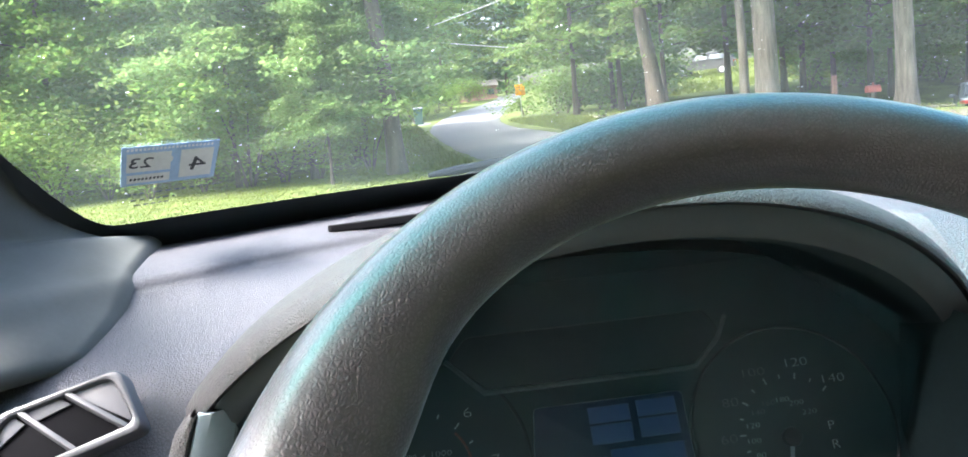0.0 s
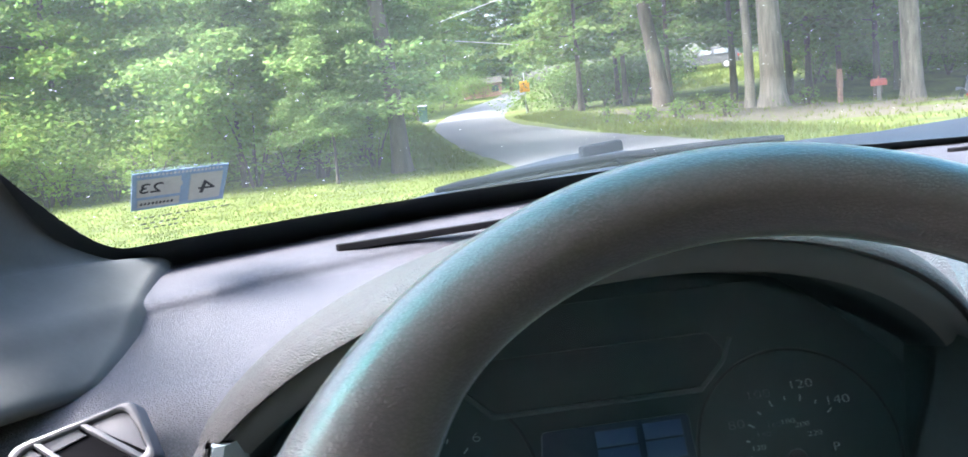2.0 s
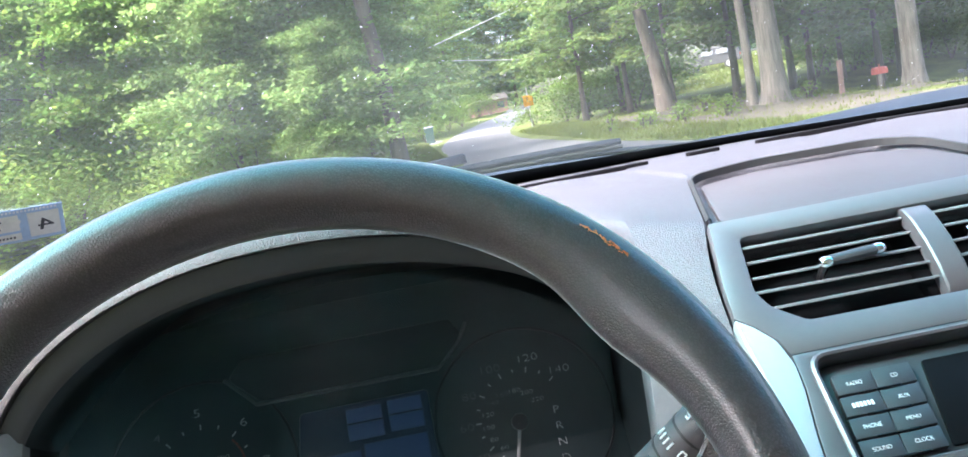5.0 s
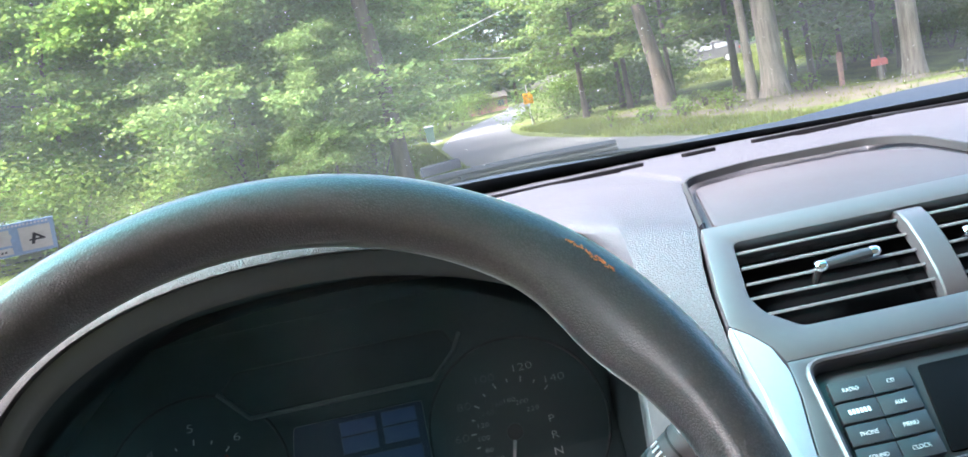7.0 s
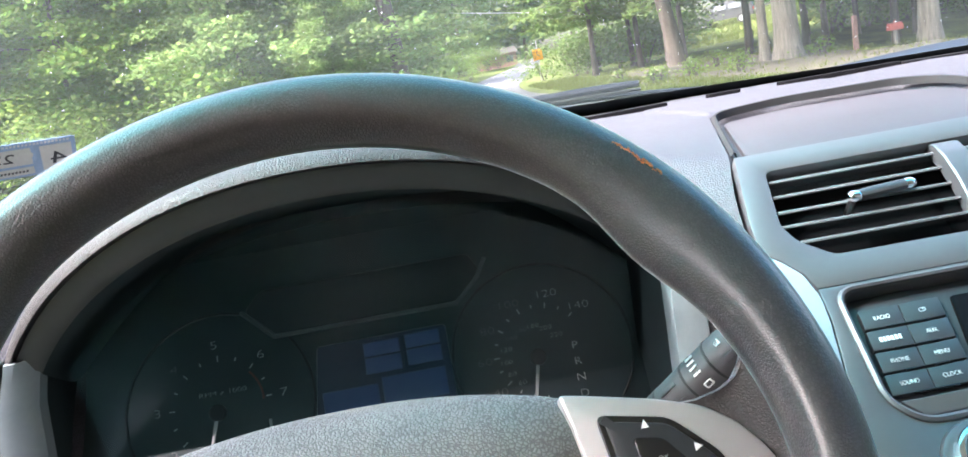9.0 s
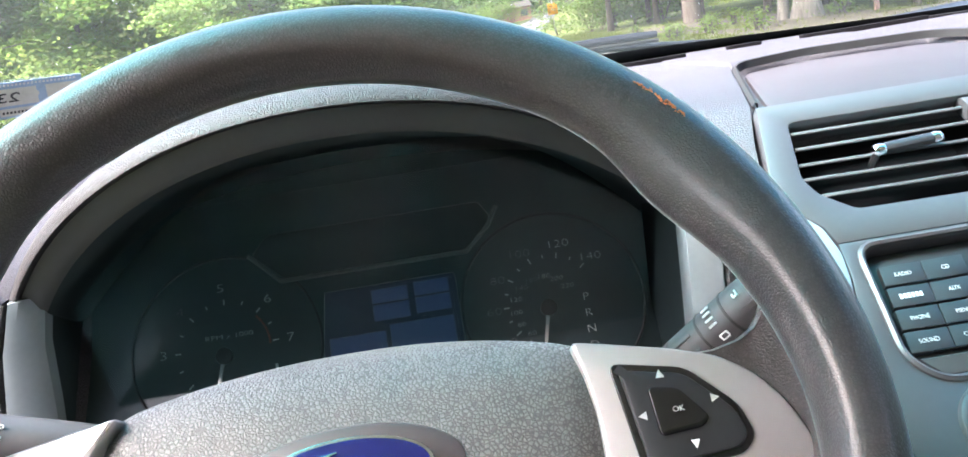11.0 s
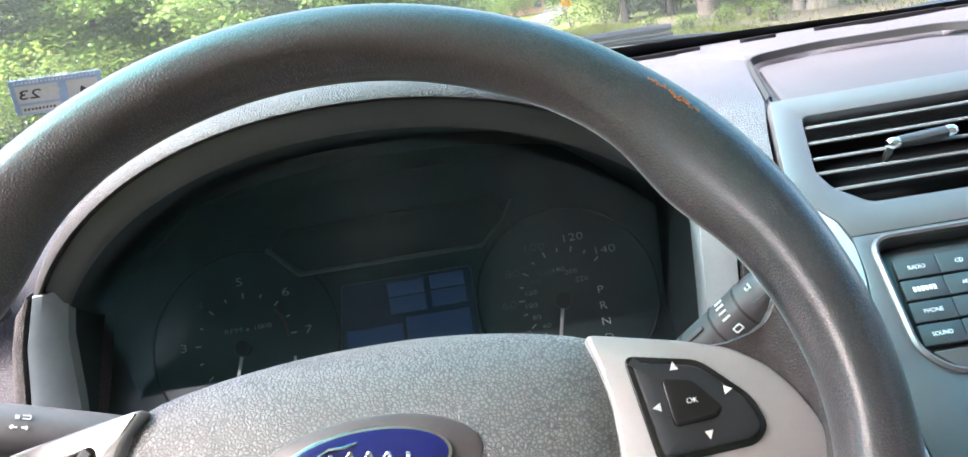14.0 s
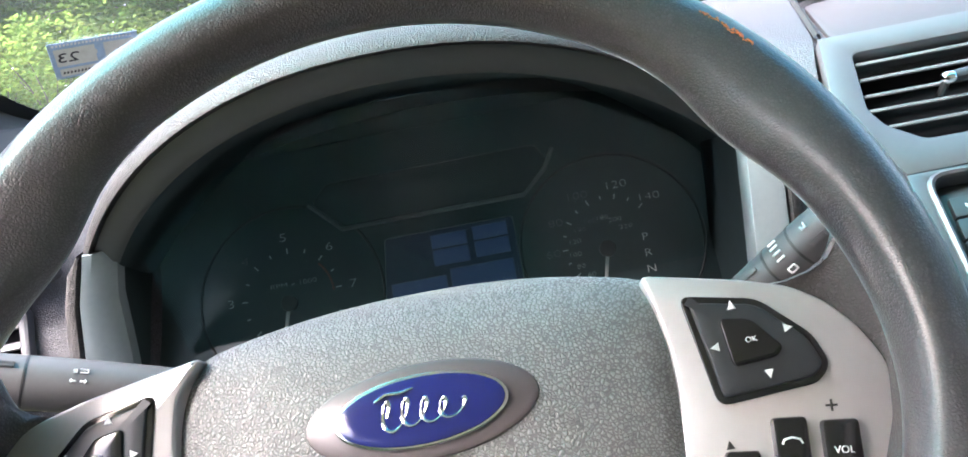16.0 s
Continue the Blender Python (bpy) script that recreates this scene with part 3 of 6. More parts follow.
def instrument_cluster():
    c = thing("instrument_cluster", (LIP_X, 0.3, 0.98), "dark instrument cluster with two round gauges under a leather-grained visor", "instrument cluster")
    steps = [radians(46.5 + 84.5 * k / 60) for k in range(61)]
    # visor: grained band at its lip and hood running back into the dash
    bm = bmesh.new()
    prof = [(0.000, 0.000, 0.0), (0.0008, -0.002, 0.0), (0.003, -0.0012, 0.0), (0.0070, 0.0045, 0.0), (0.0100, 0.012, 0.0), (0.0112, 0.040, 0.0), (0.0108, 0.066, 0.0005), (0.0085, 0.084, 0.003), (0.003, 0.115, 0.012), (-0.002, 0.155, 0.032), (-0.004, 0.20, 0.05)]
    quad_strip(bm, [[lip(t, g, b, d * (0.4 + 0.6 * math.sin(t))) for g, b, d in prof] for t in steps])
    part("visor", bm, M_VISOR, c, "grey leather-grained visor", smooth=50)
    # grey ring inside the lip
    bm = bmesh.new()
    prof = [(-0.0010, 0.0040), (-0.0022, 0.0042), (-0.0135, 0.010), (-0.017, 0.015)]
    quad_strip(bm, [[lip(t, g, b) for g, b in prof] for t in steps])
    part("bezel", bm, M_BEZEL, c, "satin grey inner bezel", smooth=50)
    # black strip painted in for the shade under the lip
    bm = bmesh.new()
    quad_strip(bm, [[lip(t, 0.0002, 0.002), lip(t, -0.0016, 0.0060)] for t in steps])
    part("shadow_gap", bm, M_BLACK, c)
    # black cavity back to the face
    bm = bmesh.new()
    rows = []
    for t in steps:
        a = lip(t, -0.017, 0.015)
        f = cluster_at(a.x * 0.97, min(a.z - 0.012, 1.16), -0.004)
        rows.append([a, a.lerp(f, 0.5) + Vector((0, 0, -0.002)), f, cluster_at(f.x, 0.95, -0.004)])
    quad_strip(bm, rows)
    part("cavity", bm, M_CAVE, c, "black cavity wall", smooth=60)
    # face plate
    bm = bmesh.new()
    m = cluster_frame(-0.015, 1.06, 0.0)
    slab(bm, [(-0.238, -0.11), (0.20, -0.11), (0.20, 0.04), (0.15, 0.088), (-0.17, 0.088), (-0.238, 0.05)], m, 0.01, 0.001, -0.002)
    part("face_plate", bm, M_CAVE, c)
    # upright side panels where the visor ends
    for s, edges in ((-1, ((1.1105, -0.2375, -0.2192), (1.098, -0.242, -0.2215), (1.077, -0.2495, -0.227), (1.034, -0.258, -0.2305), (0.93, -0.275, -0.243))), (1, ((1.116, 0.2, 0.1805), (1.09, 0.2005, 0.18), (1.06, 0.201, 0.1798), (1.01, 0.2015, 0.179), (0.93, 0.2015, 0.178)))):
        rows, side, inner = [], [], []
        for z, e, i in edges:
            y, lean = (0.265, 1.0) if s < 0 else (0.220, 0.25)
            if not rows:
                rows.append([Vector((x, y + 0.014, z - 0.0005)) for x in (e, e - s * 0.002, e - s * 0.008, i + s * 0.004, i, i)])
            rows.append([Vector((e, y + 0.004, z)), Vector((e - s * 0.002, y, z)), Vector((e - s * 0.008, y + 0.001 * lean, z)), Vector((i + s * 0.004, y + 0.008 * lean, z)), Vector((i, y + 0.014 * lean, z)), Vector((i, y + 0.026, z))])
            inner.append([Vector((i, y + 0.026, z)), Vector((i - s * 0.001, y + 0.05, z)), Vector((i - s * 0.004, y + 0.10, z))])
            side.append([Vector((e + s * (dx + (1.115 - z) * fall), y + dy, z)) for dx, fall, dy in ((dx * (0.35 if z > 1.109 else 1.0), fall, dy) for dx, fall, dy in ((0.0115, 0.02, 0.040), (0.0110, 0.02, 0.016), (0.0098, 0.02, 0.0055), (0.0075, 0.02, 0.0010), (0.0045, 0.01, -0.0012), (0.0012, 0.0, -0.0010), (-0.0004, 0.0, 0.0015), (-0.0015, 0.0, 0.010)))])
        bm = bmesh.new()
        quad_strip(bm, rows)
        part("side_panel", bm, M_SIDE, c, "pale grey side panel", smooth=30)
        bm = bmesh.new()
        quad_strip(bm, inner)
        part("cavity_side", bm, M_CAVE, c)
        bm = bmesh.new()
        quad_strip(bm, side)
        part("visor_side", bm, M_VISOR, c, smooth=50)

    def gauge(cx, cz, r, name, label):
        bm = bmesh.new()
        m = cluster_frame(cx, cz, 0.0)
        ring = [(r * math.cos(a), r * math.sin(a)) for a in (2 * math.pi * k / 64 for k in range(64))]
        slab(bm, ring, m, 0.004, 0.0015, 0.0)
        g = part(name, bm, M_FACE, c, label)
        bm = bmesh.new()
        path = [m @ Vector((r * math.cos(a), r * math.sin(a), 0.001)) for a in (radians(-40 + 260 * k / 60) for k in range(61))]
        sweep(bm, path, 0.0011, 6)
        part("gauge_ring", bm, M_PANEL, g)
        return g

    tach = gauge(-0.126, 1.040, 0.067, "tachometer", "black tachometer dial with grey numerals")
    for i, (n, deg) in enumerate((("1", 262), ("2", 219), ("3", 176), ("4", 134), ("5", 92), ("6", 46), ("7", 3))):
        lettering("numeral", n, 0.0062, cluster_polar(-0.126, 1.04, 0.045, deg), M_DIM if n in "3567" else M_FAINT, tach, stretch=1.45, thin=0.035)
    bm = bmesh.new()
    for k in range(15):
        deg = 3 + 43.2 * k / 2
        long = 0.0042 if k % 2 == 0 else 0.0028
        mm = cluster_polar(-0.126, 1.04, 0.0345, deg) @ Matrix.Rotation(radians(deg), 4, "Z")
        bar(bm, mm, 0, 0, long, 0.0009, 0.0003)
    part("tick_mark", bm, M_DIM, tach)
    bm = bmesh.new()
    for k in range(7):
        deg = 3 + 38 * k / 6
        mm = cluster_polar(-0.126, 1.04, 0.0305, deg) @ Matrix.Rotation(radians(deg), 4, "Z")
        bar(bm, mm, 0, 0, 0.0015, 0.003, 0.0003)
    part("red_zone", bm, M_RED, tach)
    lettering("caption", "RPM x 1000", 0.0034, cluster_frame(-0.124, 1.0488), M_DIM, tach, stretch=1.45, thin=0.035)
    spd = gauge(0.106, 1.037, 0.065, "speedometer", "black speedometer dial with grey numerals")
    for n, deg in (("20", 248), ("40", 214), ("60", 181), ("80", 150), ("100", 116), ("120", 76), ("140", 42)):
        lettering("numeral", n, 0.0056, cluster_polar(0.106, 1.037, 0.0425, deg), M_DIM if n in ("120", "140") else M_FAINT, spd, stretch=1.45, thin=0.035)
    for k, n in enumerate(("220", "200", "180", "160", "140", "120", "100", "80", "60")):
        lettering("small_numeral", n, 0.0032, cluster_polar(0.100, 1.035, 0.0215, 34 + 25 * k), M_FAINT if k in (3, 4) else M_DIM, spd, stretch=1.45, thin=0.035)
    bm = bmesh.new()
    for k in range(14):
        deg = 42 + 17.2 * k
        mm = cluster_polar(0.106, 1.037, 0.0335, deg) @ Matrix.Rotation(radians(deg), 4, "Z")
        bar(bm, mm, 0, 0, 0.0042 if k % 2 == 0 else 0.0026, 0.0009, 0.0003)
    part("tick_mark", bm, M_DIM, spd)
    for k, n in enumerate("PRNDL"):
        lettering("gear_letter", n, 0.0056, cluster_frame(0.1293, 1.0369 - 0.0102 * k), M_WHITE if n in "PRN" else M_DIM, spd, stretch=1.2, thin=0.035)
    for g, cx, cz in ((tach, -0.1275, 1.036), (spd, 0.1015, 1.033)):
        bm = bmesh.new()
        mm = cluster_frame(cx, cz, 0.003) @ Matrix.Rotation(radians(-14), 4, "Z")
        slab(bm, [(-0.0014, 0.006), (-0.0010, -0.034), (0.0010, -0.034), (0.0014, 0.006)], mm, 0.001, 0.0004, 0.003)
        part("needle", bm, M_DIM, g, "pale grey needle")
        bm = bmesh.new()
        slab(bm, [(0.006 * math.cos(a), 0.006 * math.sin(a)) for a in (2 * math.pi * k / 24 for k in range(24))], mm, 0.004, 0.001, 0.004)
        part("needle_hub", bm, M_BLACK, g)
    bm = bmesh.new()
    mm = cluster_frame(-0.092, 1.022, 0.002)
    slab(bm, [(-0.0009, 0.005), (-0.0009, -0.012), (0.0009, -0.012), (0.0009, 0.005)], mm, 0.001, 0.0003, 0.002)
    part("small_needle", bm, M_DIM, tach)
    # dark upper panel and the screen below
    bm = bmesh.new()
    m = cluster_frame(-0.015, 1.09, 0.0)
    slab(bm, fillet([(-0.066, -0.0125), (0.066, -0.0125), (0.088, 0.006), (0.080, 0.022), (-0.076, 0.022), (-0.088, 0.008)], 0.004), m, 0.006, 0.0015, 0.0035)
    up = part("upper_panel", bm, M_PANEL, c, "glossy black upper panel")
    bm = bmesh.new()
    path = [m @ Vector(p) for p in ((-0.09, 0.008, 0.004), (-0.068, -0.0145, 0.004), (0.066, -0.0145, 0.004), (0.084, 0.002, 0.004), (0.092, 0.016, 0.004))]
    sweep(bm, path, 0.0016, 6)
    part("panel_edge", bm, M_BEZEL, up)
    bm = bmesh.new()
    m = cluster_frame(-0.008, 1.036, 0.0)
    slab(bm, fillet([(-0.054, -0.034), (0.048, -0.034), (0.048, 0.034), (-0.046, 0.034)], 0.003), m, 0.004, 0.001, 0.002)
    scr = part("message_screen", bm, M_LCD, c, "dim blue message screen")
    bm = bmesh.new()
    for x, y, w, h in ((-0.000, 0.025, 0.026, 0.010), (0.030, 0.026, 0.025, 0.010), (0.000, 0.0130, 0.026, 0.0115), (0.030, 0.0140, 0.025, 0.0115), (-0.026, -0.010, 0.040, 0.020), (0.020, -0.0065, 0.046, 0.020)):
        bar(bm, m, x, y, w, h, 0.0025)
    part("screen_field", bm, M_LCD_BAR, scr)
    # clear lens over it all
    bm = bmesh.new()
    rows = []
    for j in range(10):
        rows.append([])
        for k in range(17):
            x = -0.205 + 0.375 * k / 16
            arch = 0.7515 + 0.4523 * math.sqrt(1 - ((x - LIP_X) / 0.3386) ** 2) - 0.030
            z = 0.97 + (arch - 0.97) * j / 9
            rows[-1].append(Vector((x, 0.298 - 0.35 * (z - 1.05) + 0.05 * (x + 0.015) ** 2, z)))
    quad_strip(bm, rows)
    lens = part("lens", bm, M_LENS, c, "clear plastic gauge lens")
    face_to(lens, (0, -1, 0.2))
    lens.visible_shadow = False
    return c


instrument_cluster()


# ---- steering wheel ----
WHEEL = Matrix.Translation((0, 0, 1.08)) @ basis((0, 0, 0), (1, 0, 0), (0, math.sin(radians(30.4)), math.cos(radians(30.4))))
RIM = basis((-0.0015, -0.0032, 1.1015), (0.9982, 0.0458, -0.0384), (0, 0.6428, 0.766))
RIM_R, RIM_T = 0.1722, 0.0165


def steering_wheel():
    w = thing("steering_wheel", (0, 0, 1.08), "worn black leather steering wheel with silver spokes", "steering wheel")
    bm = bmesh.new()
    rings = []
    n, k = 144, 22
    for i in range(n):
        a = 2 * math.pi * i / n
        deg = math.degrees(a) % 360
        # thumb rests swell where the upper spokes meet the rim
        swell = sum(a * math.exp(-((min(abs(deg - d), 360 - abs(deg - d))) / w) ** 2) for d, w, a in ((32, 11.0, 0.75), (150, 13.0, 1.0)))
        low = math.exp(-((min(abs(deg - 270), 360 - abs(deg - 270))) / 22.0) ** 2)
        # slimmed by the spokes so that the trim ends show in the camera's view
        flat = sum(math.exp(-((min(abs(deg - d), 360 - abs(deg - d))) / 17.0) ** 2) for d in (354, 186))
        ring = []
        for j in range(k):
            b = 2 * math.pi * j / k
            rr, hh = RIM_T * math.cos(b), RIM_T * math.sin(b)
            inner = max(0.0, -math.cos(b))
            inner *= inner * (3 - 2 * inner)
            rr *= 1 + inner * (0.55 * swell + 0.4 * low - 0.34 * flat)
            hh *= 1 - 0.10 * swell * inner - 0.05 * flat * inner
            ring.append(RIM @ Vector(((RIM_R + rr) * math.cos(a), (RIM_R + rr) * math.sin(a), hh - 0.004 * swell * inner)))
        rings.append(ring)
    rings.append(rings[0])
    quad_strip(bm, rings, True)
    bmesh.ops.remove_doubles(bm, verts=bm.verts, dist=1e-6)
    rim = part("rim", bm, M_RIM, w, "black leather rim, glossy with wear", smooth=60)

    # orange reflection painted onto the rim as short raised strokes
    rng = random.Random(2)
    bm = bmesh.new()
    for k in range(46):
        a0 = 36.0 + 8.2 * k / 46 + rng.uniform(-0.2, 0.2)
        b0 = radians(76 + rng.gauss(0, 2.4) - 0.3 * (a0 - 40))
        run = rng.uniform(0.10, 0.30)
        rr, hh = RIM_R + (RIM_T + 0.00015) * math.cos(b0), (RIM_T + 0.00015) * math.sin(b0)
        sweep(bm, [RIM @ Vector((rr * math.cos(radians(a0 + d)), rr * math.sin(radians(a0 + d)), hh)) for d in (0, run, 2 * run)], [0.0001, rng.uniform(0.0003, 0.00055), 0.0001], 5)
    part("orange_glint", bm, M_ORANGE, rim, "orange reflection painted on as raised strokes")

    # airbag cover: a pillow that falls away at its edges
    def cover(u, v):
        e = (abs(u) / 0.150) ** 3 + (abs(v + 0.02) / 0.085) ** 3.2 * (1 - 0.55 * min(1, abs(u) / 0.09) ** 2)
        return -0.010 - 0.028 * min(1.6, e)

    bm = bmesh.new()
    rows = []
    for i in range(25):
        s = i / 24
        row = []
        for j in range(33):
            q = -1 + 2 * j / 32
            top = 0.0600 - 0.0145 * abs(q) ** 2.2
            bot = -0.085 + 0.015 * abs(q) ** 2
            v = bot + (top - bot) * s
            half = 0.0955 - 0.0075 * max(0, (v - 0.015) / 0.03) ** 2 - 0.25 * max(0, -v - 0.02) * 0.6
            u = q * half - 0.0065 + 0.003 * max(0, v / 0.045)
            lift = cover(u, v) - 0.009 * (1 - 0.65 * q * q) * max(0, (s - 0.86) / 0.14) ** 2 - 0.003 * max(0, abs(q) - 0.93) / 0.07
            row.append(WHEEL @ Vector((u, v, lift)))
        rows.append(row)
    skirt = [[p + (WHEEL.to_3x3() @ Vector((0, 0, -0.03))) for p in rows[-1]]]
    quad_strip(bm, [[p + (WHEEL.to_3x3() @ Vector((0, 0, -0.03))) for p in rows[0]]] + rows + skirt)
    hub = part("airbag_cover", bm, M_HUB, w, "grained grey airbag cover", smooth=60)

    # oval badge
    bc = (-0.0060, 0.0098)
    bm = bmesh.new()
    m = WHEEL @ pose(bc[0], bc[1], -0.0115, -6, 0, 1.5)
    oval = lambda a, b, n=48: [(a * math.cos(t), b * math.sin(t)) for t in (2 * math.pi * k / n for k in range(n))]
    slab(bm, oval(0.0445, 0.0185), m, 0.012, 0.003, 0.0015)
    bez = part("badge_bezel", bm, M_BADGE, hub, "satin grey oval badge surround")
    bm = bmesh.new()
    slab(bm, oval(0.0328, 0.0136), m, 0.004, 0.001, 0.0030)
    part("badge_ring", bm, M_CHROME, hub, "chrome oval ring")
    bm = bmesh.new()
    slab(bm, oval(0.0314, 0.0123), m, 0.004, 0.0006, 0.0034, dome=0.0008)
    part("badge_field", bm, M_BLUE, hub, "deep blue oval badge field")
    # plain flowing silver ribbon with a few loops on the badge
    bm = bmesh.new()
    ribbon = []
    for k in range(90):
        f = k / 89
        tall = 0.0062 - 0.0030 * f
        ribbon.append((-0.0150 + 0.030 * f + 0.0026 * math.cos(2 * math.pi * 4.2 * f), -0.0006 + tall * math.sin(2 * math.pi * 4.2 * f) + 0.0006 * math.sin(5 * f)))
    sweep(bm, [m @ Vector((x + 0.25 * y, y, 0.0040)) for x, y in ribbon], [0.0005] + [0.0007 + 0.0003 * math.sin(0.6 * k) for k in range(88)] + [0.0004], 6, 0.5)
    sweep(bm, [m @ Vector((x, y, 0.0041)) for x, y in ((-0.0165, 0.0058), (-0.0120, 0.0078), (-0.0065, 0.0074), (-0.0015, 0.0084))], [0.0005, 0.0010, 0.0010, 0.0004], 6, 0.5)
    part("badge_stroke", bm, M_CHROME, hub)

    for s in (1, -1):
        fx = lambda pts: [(s * x - 0.003, y) for x, y in pts]
        # silver spoke trim
        bm = bmesh.new()
        line = [(0.0850, 0.0455), (0.1002, 0.0422), (0.1224, 0.0370), (0.1395, 0.0314), (0.1511, 0.0233), (0.1596, 0.0128), (0.1653, 0.0014), (0.1671, -0.0079), (0.1650, -0.0186), (0.1575, -0.0360), (0.135, -0.062), (0.105, -0.080), (0.075, -0.088), (0.066, -0.07), (0.083, -0.035), (0.0875, -0.0211), (0.0905, 0.0005), (0.0908, 0.0165), (0.0885, 0.0322)]
        if s < 0:
            line = [(x + (0.008 if k > 11 else 0.014 * min(1, (x - 0.085) / 0.05)), y) for k, (x, y) in enumerate(line)][::-1]
        m = WHEEL @ pose(0, 0, -0.016)
        slab(bm, fillet(fx(line), 0.004, 3), m, 0.02, 0.0018, 0.0)
        spoke = part("spoke_trim", bm, M_SILVER, w, "brushed silver spoke trim")
        # leather that runs from the trim up into the rim
        grow = 0.012 if s < 0 else 0.0
        lines = []
        for (tx, ty), ang in (((0.144, 0.0245), 14), ((0.154, 0.015), 9), ((0.162, 0.003), 3), ((0.165, -0.005), -2), ((0.161, -0.0234), -10), ((0.150, -0.045), -21), ((0.133, -0.062), -32), ((0.10, -0.085), -45)):
            foot = WHEEL @ Vector((s * (tx + grow) - 0.003, ty, -0.0195))
            way = Vector((s * math.cos(radians(ang)), math.sin(radians(ang)), 0))
            end = RIM @ (way * (RIM_R - 0.004) + Vector((0, 0, 0.004)))
            dip = WHEEL.to_3x3() @ Vector((0, 0, -1))
            lines.append([foot.lerp(end, f) + dip * 0.006 * math.sin(math.pi * min(1, max(0, f))) for f in (-0.15, 0, 0.2, 0.4, 0.6, 0.8, 1.0)])
        top = [WHEEL @ Vector((s * (x + grow * (1 - k / 9)) - 0.003 * (1 - k / 6), y, h)) for k, (x, y, h) in enumerate(((0.113, 0.0365, -0.0195), (0.127, 0.0335, -0.0195), (0.138, 0.0335, -0.0185), (0.147, 0.0355, -0.017), (0.1530, 0.039, -0.014), (0.1570, 0.045, -0.010), (0.160, 0.054, -0.004)))]
        lines.insert(0, top)
        roll = [[p + WHEEL.to_3x3() @ Vector((0, dv * (1 - 0.3 * k / 6), -dh)) for k, p in enumerate(top)] for dv, dh in (((-0.003, 0.020), (0.0012, 0.010), (0.0012, 0.004)) if s > 0 else ((-0.010, 0.008), (-0.004, 0.005), (-0.001, 0.002)))]
        bm = bmesh.new()
        quad_strip(bm, roll + lines)
        part("spoke_core", bm, M_RIM, w, "grained leather between spoke and rim", smooth=60)
        # direction pad
        dx = 0.006 if s < 0 else 0.0
        pad = [(0.0978, 0.0348), (0.1258, 0.0290), (0.1425, 0.0125), (0.1460, 0.0008), (0.1405, -0.0052), (0.1034, -0.0074)]
        pad = [(x + dx, y) for x, y in pad]
        okb = [(0.1098, 0.0235), (0.1210, 0.0215), (0.1303, 0.0097), (0.1275, 0.0064), (0.1112, 0.0052)]
        okb = [(x + dx, y) for x, y in okb]
        rev = (lambda q: q[::-1]) if s < 0 else (lambda q: q)
        bm = bmesh.new()
        slab(bm, fillet(fx(rev(pad)), 0.0045, 4), m, 0.006, 0.0006, 0.0012)
        rimpad = part("pad_rim", bm, M_GLOSS, spoke, "glossy black pad surround")
        c = sum((Vector(p) for p in fx(pad)), Vector((0, 0))) / 6
        bm = bmesh.new()
        inner = inset([Vector(p) for p in fillet(fx(rev(pad)), 0.0045, 4)], 0.0026)
        slab(bm, [(p.x, p.y) for p in inner], m, 0.006, 0.0010, 0.0028, dome=0.0007)
        part("direction_pad", bm, M_BUTTON, spoke, "black four-way direction pad")
        bm = bmesh.new()
        slab(bm, fillet(fx(rev(okb)), 0.0025, 4), m, 0.006, 0.0008, 0.0046, dome=0.0006)
        part("centre_button", bm, M_GLOSS, spoke, "black centre button")
        lettering("button_caption", "OK", 0.0021, m @ pose(s * (0.1192 + dx) - 0.003, 0.0140, 0.0058), M_WHITE, spoke, thin=0.02)
        bm = bmesh.new()
        for (ax, ay), rot in (((0.1155, 0.0278), 90), ((0.1338, 0.0160), 0), ((0.1062, 0.0135), 180), ((0.1232, 0.0008), 270)):
            if s < 0 and rot in (0, 180):
                rot = 180 - rot
            mm = m @ pose(s * (ax + dx) - 0.003, ay, 0.0034, 0, 0, rot)
            slab(bm, [(-0.0016, -0.0016), (0.0016, 0), (-0.0016, 0.0016)], mm, 0.0003, 0.0001, 0.0002)
        part("arrow_mark", bm, M_WHITE, spoke, "white printed arrows")
        # lower keys
        for kx, ky, kw, kh, name in ((0.1249, -0.0250, 0.0125, 0.020, "phone_key"), (0.1420, -0.0292, 0.0133, 0.021, "volume_key"), (0.1065, -0.0318, 0.0125, 0.016, "voice_key")):
            bm = bmesh.new()
            mm = m @ pose(s * kx - 0.003, ky, 0, 0, 0, -7 * s)
            slab(bm, fillet([(-kw / 2, -kh / 2), (kw / 2, -kh / 2), (kw / 2, kh / 2), (-kw / 2, kh / 2)], 0.002), mm, 0.005, 0.0012, 0.0030)
            part(name, bm, M_GLOSS, spoke, "glossy black key")
        if s > 0:
            lettering("button_caption", "VOL", 0.0026, m @ pose(0.1390, -0.0292, 0.0031, 0, 0, -7), M_WHITE, spoke, thin=0.02)
            bm = bmesh.new()
            mm = m @ pose(0.1219, -0.0248, 0.0031, 0, 0, -7)
            sweep(bm, [mm @ Vector((x, y, 0)) for x, y in ((-0.0035, 0.0004), (-0.0028, 0.0020), (0, 0.0027), (0.0028, 0.0020), (0.0035, 0.0004))], 0.0004, 5)
            part("key_mark", bm, M_WHITE, spoke, "white printed handset outline")
